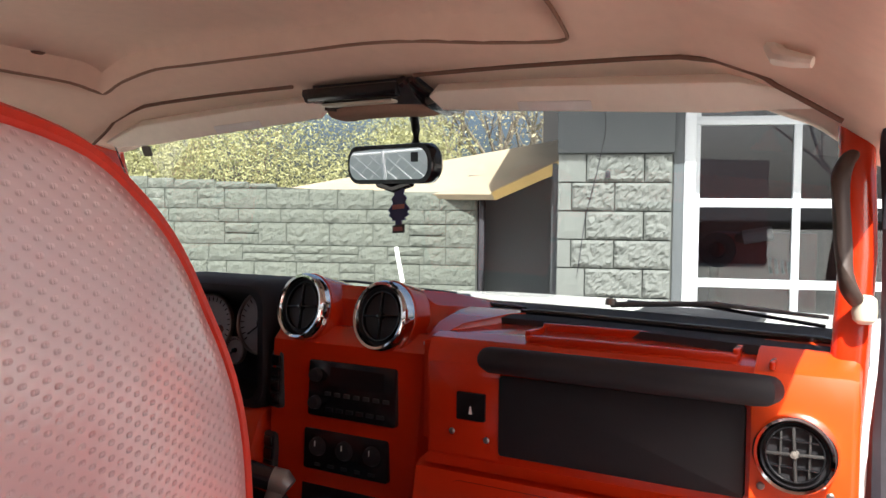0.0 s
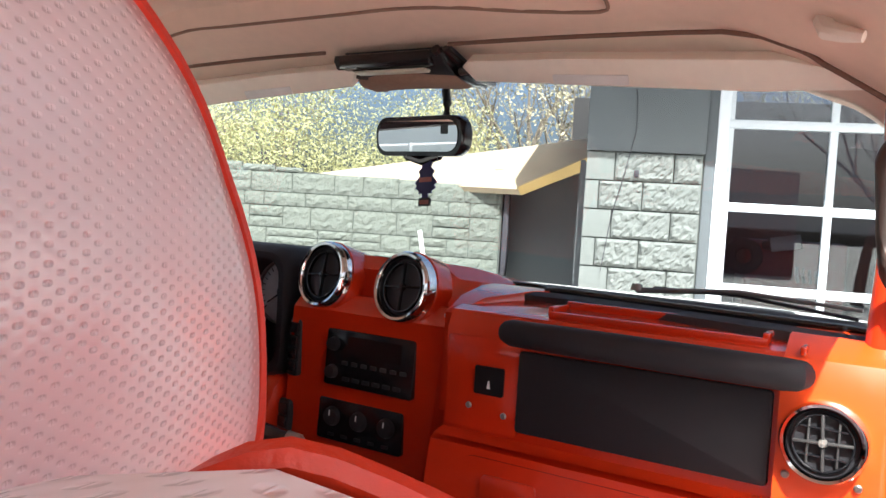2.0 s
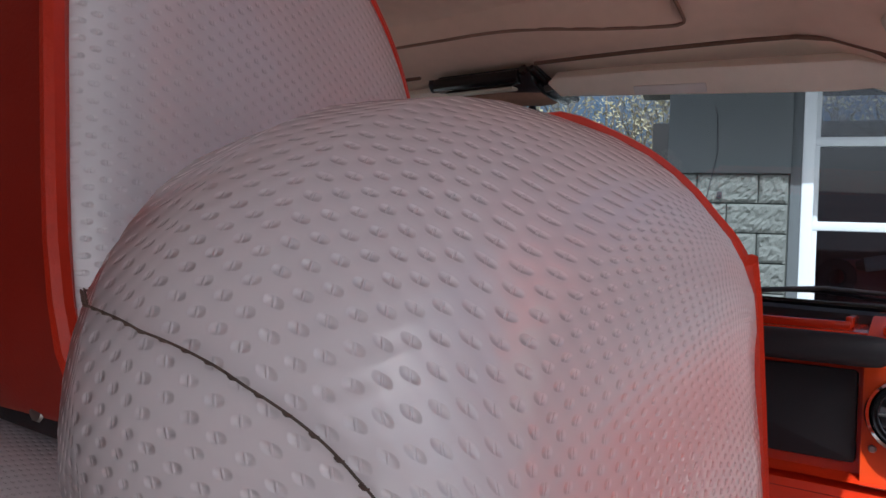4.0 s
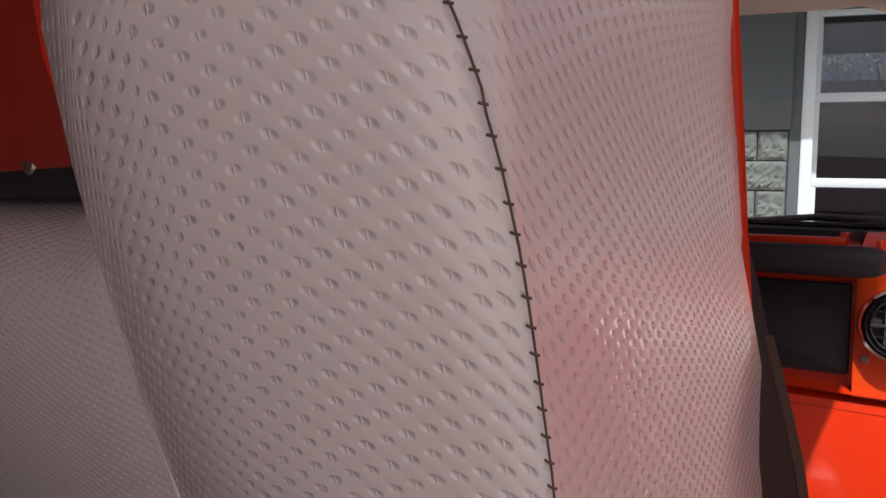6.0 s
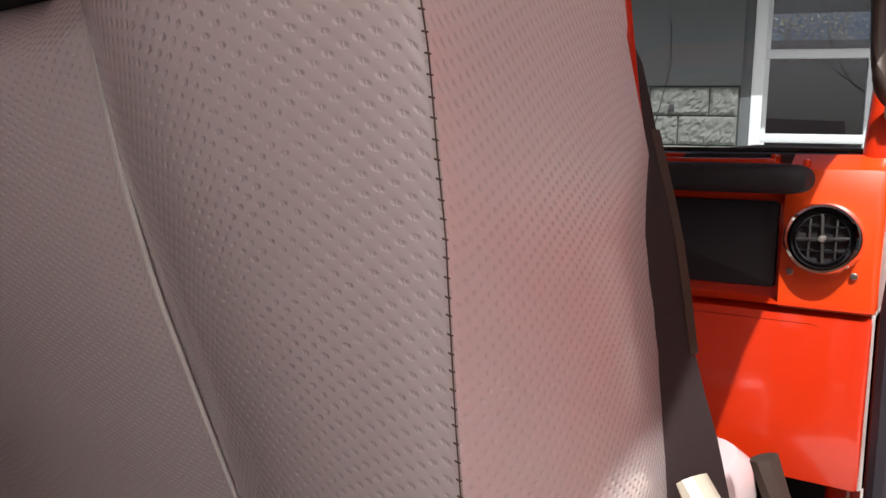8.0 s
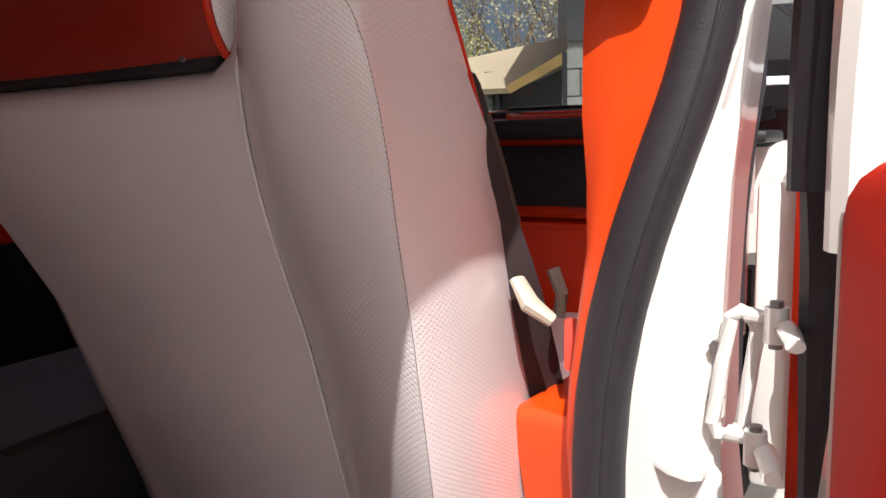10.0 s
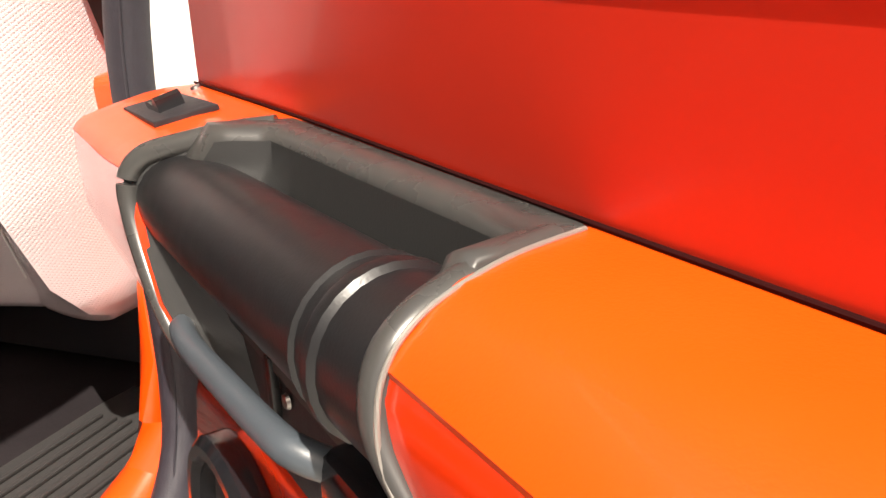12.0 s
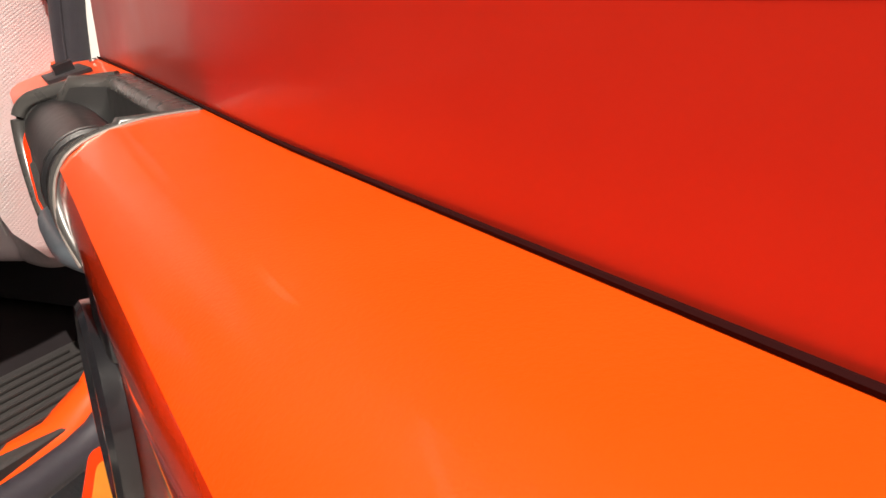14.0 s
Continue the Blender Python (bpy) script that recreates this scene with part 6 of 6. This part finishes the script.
mc = thing("shop_machine", "dark red shop machine with a pale round motor behind the glass", "machine", MB @ Vector((1.5, 0, -1.2)))
under("cabinet", box((1.62, 0.75, -1.2), (0.75, 1.5, 0.5), MB, 0.03), machine_red, mc)
under("motor", tube([MB @ Vector((1.42, 1.46, -0.86)), MB @ Vector((1.62, 1.50, -0.80))], 0.055, 20), machine_grey, mc, "pale grey motor drum")
under("motor_cap", tube([MB @ Vector((1.36, 1.45, -0.88)), MB @ Vector((1.42, 1.46, -0.86))], [0.03, 0.05], 16), black_grain, mc)
under("wheel", lathe(ring_profile(0.06, 0.14, 0.05, 0.01), 24, MB @ Matrix.Translation((1.22, 1.36, -0.86))), black_grain, mc, "black wheel")
for k in range(4):
    under("prong", tube([MB @ Vector((1.60 + 0.045 * k, 1.30 - 0.01 * k, -0.78)), MB @ Vector((1.59 + 0.045 * k, 1.24, -0.72)), MB @ Vector((1.605 + 0.045 * k, 1.19, -0.74))], 0.012, 8), machine_grey, mc, "curved pale prong")

# cracks and a bent wire on the pillar
cr = thing("pillar_wire", "thin dark wire hanging down the block pillar", "wire", MB @ Vector((0.28, 1.0, 0.05)))
under("wire", tube([MB @ Vector(p) for p in ((0.22, 2.42, 0.03), (0.24, 2.52, 0.03), (0.29, 2.54, 0.03), (0.32, 2.45, 0.04), (0.33, 2.2, 0.055), (0.27, 1.9, 0.06), (0.2, 1.6, 0.055), (0.15, 1.2, 0.055))], 0.003, 6), rubber, cr)
under("box_mark", box((0.35, 1.90, 0.05), (0.035, 0.05, 0.012), MB, 0.003), rubber, cr)

# recess and shed beside the pillar
sh = bmesh.new()
bm_box(sh, (-0.45, 1.0, -1.7), (0.95, 2.0, 0.08), MB)
bm_box(sh, (-0.02, 1.0, -0.95), (0.06, 2.0, 1.5), MB)
single("wall_shed_recess", sh, dark_render, "dark grey boarded wall of the shed recess", "shed wall", "structure")


def slab(a, b, c, d, t, name, mat, label, cat):
    up = (Vector(b) - Vector(a)).cross(Vector(d) - Vector(a)).normalized() * t
    bm = bmesh.new()
    bm_loft(bm, [[Vector(p) for p in (a, b, c, d)], [Vector(p) + up for p in (a, b, c, d)]])
    return single(name, bm, mat, label, cat, "structure")


RC = Vector((-2.10, 5.95, 1.83))
slab(RC, (-4.6, 5.9, 1.86), (-4.9, 8.3, 1.97), (-1.30, 7.9, 2.60), 0.05, "roof_shed", shingle_tan, "pale tan low shed roof", "shed roof")
slab(RC, (-1.30, 7.9, 2.62), (-0.95, 7.9, 2.62), (-1.15, 5.3, 2.06), 0.05, "roof_shed_side", shingle_tan, "pale tan side of the shed roof", "shed roof")
fb = bmesh.new()
bm_tube(fb, [RC + Vector((0, -0.02, -0.03)), Vector((-1.20, 5.22, 2.00))], 0.055, 4)
single("trim_shed_fascia", fb, yellow_wood, "yellow bare wood fascia board of the shed", "fascia", "structure")
fb = bmesh.new()
bm_tube(fb, [RC + Vector((0, -0.02, -0.04)), Vector((-4.6, 5.88, 1.82))], 0.04, 4)
single("trim_shed_eave", fb, shingle_tan, "pale eave board of the shed", "fascia", "structure")
pp = bmesh.new()
bm_tube(pp, [(-1.70, 6.6, 2.2), (-1.70, 6.6, 2.95)], 0.035, 10)
single("trim_vent_pipe", pp, white_frame, "pale vent pipe on the shed roof", "vent pipe", "structure")

# ---- yard on the driver's side, seen in the mirror ----
YA = basis((-11.5, -7.8, 0), (-0.6, 0.8, 0), (0, 0, 1))  # local x along the fence, z towards the vehicle
single("wall_neighbour", box((0.0, 1.9, -6.0), (26.0, 3.8, 0.3), YA, 0.02), white_frame, "plain pale wall of a neighbouring building", "far wall", "structure")
single("ground_lawn", box((0.0, 0.004, -2.2), (24.0, 0.008, 6.6), YA), lawn_green, "short green lawn behind the fence", "lawn", "structure")
fence = thing("yard_fence", "pale steel yard fence with posts and mesh", "fence", YA @ Vector((0, 0, 0)))
for q in range(-5, 6):
    under("post", tube([YA @ Vector((1.9 * q, 0, 0)), YA @ Vector((1.9 * q, 1.62, 0))], 0.035, 8), white_frame, fence)
for z in (0.15, 1.58):
    under("rail", tube([YA @ Vector((-9.5, z, 0)), YA @ Vector((9.5, z, 0))], 0.024, 6), white_frame, fence)
mesh_bm = bmesh.new()
for q in range(64):
    for s in (-1, 1):
        x = -9.4 + 0.295 * q
        bm_tube(mesh_bm, [YA @ Vector((x - 0.7 * s, 0.16, 0.004 * s)), YA @ Vector((x + 0.7 * s, 1.57, 0.004 * s))], 0.006, 3)
tagged(under("wire_mesh", mesh_bm, white_frame, fence, "galvanised wire mesh"), kind="stuff")

# ---- stone fence wall ----
W0 = Vector((-2.33, 6.02, 0))
WD = Vector((-0.94, -0.34, 0)).normalized()
WN = Vector((WD.y, -WD.x, 0))
if WN.y > 0:
    WN = -WN
MW = basis(W0, -WD, (0, 0, 1))  # local x runs right, so the wall lies at negative x; z out to the yard


def wall_top(s):
    return 1.80 + 0.05 * s


wb = bmesh.new()
bm_plate(wb, [(-9.0, 0.0), (0.0, 0.0), (0.0, wall_top(0) - 0.03), (-9.0, wall_top(9) - 0.03)], -0.22, -0.02, MW)
stone_wall = single("wall_stone_fence", wb, joint_dark, "grey-green cast stone fence wall of uneven courses", "stone wall", "structure")
post = bmesh.new()
bm_box(post, (0.04, 0.93, -0.05), (0.05, 1.86, 0.12), MW, 0.006)
single("trim_wall_end_post", post, rubber, "thin dark end post of the stone wall", "post", "structure")

# ---- trees ----


def branch(bm, p, way, r, length, depth, rnd, tips, spread=0.55, lift=0.12):
    pts, rad = [p], [r]
    d = way.normalized()
    for i in range(4):
        d = (d + Vector((rnd.uniform(-1, 1), rnd.uniform(-1, 1), rnd.uniform(-0.6, 1) * 0.8 + lift)) * 0.16).normalized()
        pts.append(pts[-1] + d * length / 4)
        rad.append(r * (1 - 0.13 * (i + 1)))
    bm_tube(bm, pts, rad, 5 if r < 0.03 else 8)
    if depth == 0:
        tips.append((pts[-1], d))
        return
    for k in range(rnd.choice((2, 3, 3))):
        i = rnd.choice((2, 3, 4))
        side = Vector((rnd.uniform(-1, 1), rnd.uniform(-1, 1), rnd.uniform(-0.2, 0.9)))
        branch(bm, pts[i], d + side * spread * 1.6, rad[i] * 0.66, length * rnd.uniform(0.6, 0.8), depth - 1, rnd, tips, spread, lift)
    tips.append((pts[3], d))


def leaves(tips, rnd, count, size, spread, droop=0.0):
    verts, faces = [], []
    for _ in range(count):
        p, d = rnd.choice(tips)
        c = p + Vector((rnd.gauss(0, spread), rnd.gauss(0, spread), rnd.gauss(0, spread * 0.8) - droop * rnd.random()))
        a = Vector((rnd.uniform(-1, 1), rnd.uniform(-1, 1), rnd.uniform(-1, 1))).normalized()
        b = a.cross(Vector((rnd.uniform(-1, 1), rnd.uniform(-1, 1), rnd.uniform(-1, 1)))).normalized()
        s = size * rnd.uniform(0.6, 1.5)
        k = len(verts)
        verts += [c - a * s, c + b * s * 0.4, c + a * s, c - b * s * 0.4]
        faces.append((k, k + 1, k + 2, k + 3))
    me = bpy.data.meshes.new("crown")
    me.from_pydata([tuple(v) for v in verts], [], faces)
    return me


def tree(at, height, r, seed, leaf_mat, count, size, spread, label, depth=4, droop=0.0, wood=bark, name="tree"):
    rnd = random.Random(seed)
    t = thing(name, label, "tree", at)
    bm, tips = bmesh.new(), []
    branch(bm, Vector(at), Vector((rnd.uniform(-0.1, 0.1), rnd.uniform(-0.1, 0.1), 1)), r, height * 0.38, depth, rnd, tips)
    under("trunk", bm, wood, t)
    if count:
        me = leaves(tips, rnd, count, size, spread, droop)
        me.materials.append(leaf_mat)
        ob = new("crown", me)
        ob.parent = t
        ob.matrix_parent_inverse = Matrix.Translation(at).inverted()
        tagged(ob, "many small leaves")
    return t


for i, (x, y, hgt) in enumerate(((-8.2, 7.4, 3.6), (-7.0, 8.2, 4.0), (-9.6, 8.4, 4.2), (-6.0, 9.4, 3.8), (-11.0, 7.6, 4.4), (-5.2, 10.6, 3.6))):
    tree((x, y, 0), hgt, 0.07, 11 + i, leaf_green, 15000, 0.020, 0.34, "spring tree with yellow-green young leaves", 4, 0.5)
for i, (x, y, hgt) in enumerate(((-4.6, 13.0, 6.5), (-3.2, 14.5, 7.5), (-6.5, 14.0, 7.0), (-2.2, 12.0, 6.0), (-9.0, 15.0, 7.5), (-1.0, 15.5, 7.0), (-4.0, 10.8, 5.0), (-5.6, 11.8, 5.6), (-2.9, 10.4, 4.8), (-1.8, 13.4, 6.0))):
    tree((x, y, 0), hgt, 0.14, 31 + i, leaf_dry, 900, 0.035, 0.25, "bare pale tree with fine branches", 5)
# trees and fence behind the vehicle, seen in the glass and the mirror
for i, (x, y, hgt) in enumerate(((5.0, -9.0, 8.0), (9.0, -7.0, 8.5), (1.0, -13.0, 8.0))):
    tree((x, y, 0), hgt, 0.15, 51 + i, leaf_dry, 500, 0.04, 0.3, "bare reddish tree across the yard", 5, wood=twig_red)
far = bmesh.new()
bm_box(far, (1.0, -19.0, 2.1), (26.0, 0.4, 4.2))
single("backdrop_brick_house", far, brick_far, "dull red brick house front across the yard", "house", "structure")
fence = thing("picket_fence", "white picket fence across the yard", "fence", (-1.5, -9.0, 0))
for k in range(25):
    under("picket", box((-7.0 + 0.45 * k, -9.0, 0.75), (0.09, 0.03, 1.5), bevel=0.008), white_frame, fence)
for z in (0.4, 1.2):
    under("fence_rail", box((-1.6, -8.97, z), (11.2, 0.03, 0.1), bevel=0.006), white_frame, fence)

# ---- pieces of the walls ----
dk = bmesh.new()
bm_box(dk, (0.398, 2.63, -0.18), (0.80, 1.155, 0.43), MB, 0.004)
single("wall_pillar_head", dk, dark_render, "smooth dark grey painted wall above the blocks", "garage wall", "structure")
rnd = random.Random(5)
bank = {}


def block_mesh(w, h, depth, key, grit=0.04):
    k = (round(w, 2), round(h, 2), key, grit)
    if k not in bank:
        bank[k] = rough_block(w, h, depth, rnd, max(4, int(w / grit)), max(3, int(h / grit)))
    return bank[k]


course = 0.203
for j in range(10):
    z = 0.02 + course * (j + 0.5)
    edges = [0.0, 0.20, 0.60, 0.79] if j % 2 else [0.0, 0.10, 0.40, 0.79]
    for i in range(len(edges) - 1):
        w = edges[i + 1] - edges[i] - 0.009
        smooth_one = i == 0
        me = block_mesh(w, course - 0.010, 0.003 if smooth_one else 0.030, (i, j % 5, smooth_one), 0.05 if smooth_one else 0.018)
        if not me.materials:
            me.materials.append(smooth_block if smooth_one else split_block)
        ob = new("block", me)
        ob.matrix_world = MB @ Matrix.Translation(((edges[i] + edges[i + 1]) / 2, z, 0.0))
        ob.parent = pw
        ob.matrix_parent_inverse = Matrix()

heights = [0.17, 0.14, 0.20, 0.12, 0.18, 0.16, 0.21, 0.13, 0.19, 0.15, 0.17, 0.14, 0.18]
z = 0.35
count = 0
while z < 2.25:
    h = heights[count % len(heights)]
    count += 1
    x = -0.01
    while x > -7.6:
        w = rnd.choice((0.20, 0.28, 0.34, 0.42, 0.52))
        top = wall_top(-(x - w / 2))
        hh = min(h, top - z)
        if hh > 0.05 and z + hh > 0.85:
            rows_ = [(z, hh)]
            if hh > 0.15 and rnd.random() < 0.28:
                rows_ = [(z, hh * 0.5), (z + hh * 0.5, hh * 0.5)]
            for zz, hq in rows_:
                me = block_mesh(w - 0.008, round(hq, 2) - 0.008, 0.016, rnd.randrange(3), 0.036)
                if not me.materials:
                    me.materials.append(stone_grey)
                ob = new("stone", me)
                ob.matrix_world = MW @ Matrix.Translation((x - w / 2, zz + hq / 2, -0.02))
                ob.parent = stone_wall
        x -= w
    z += h
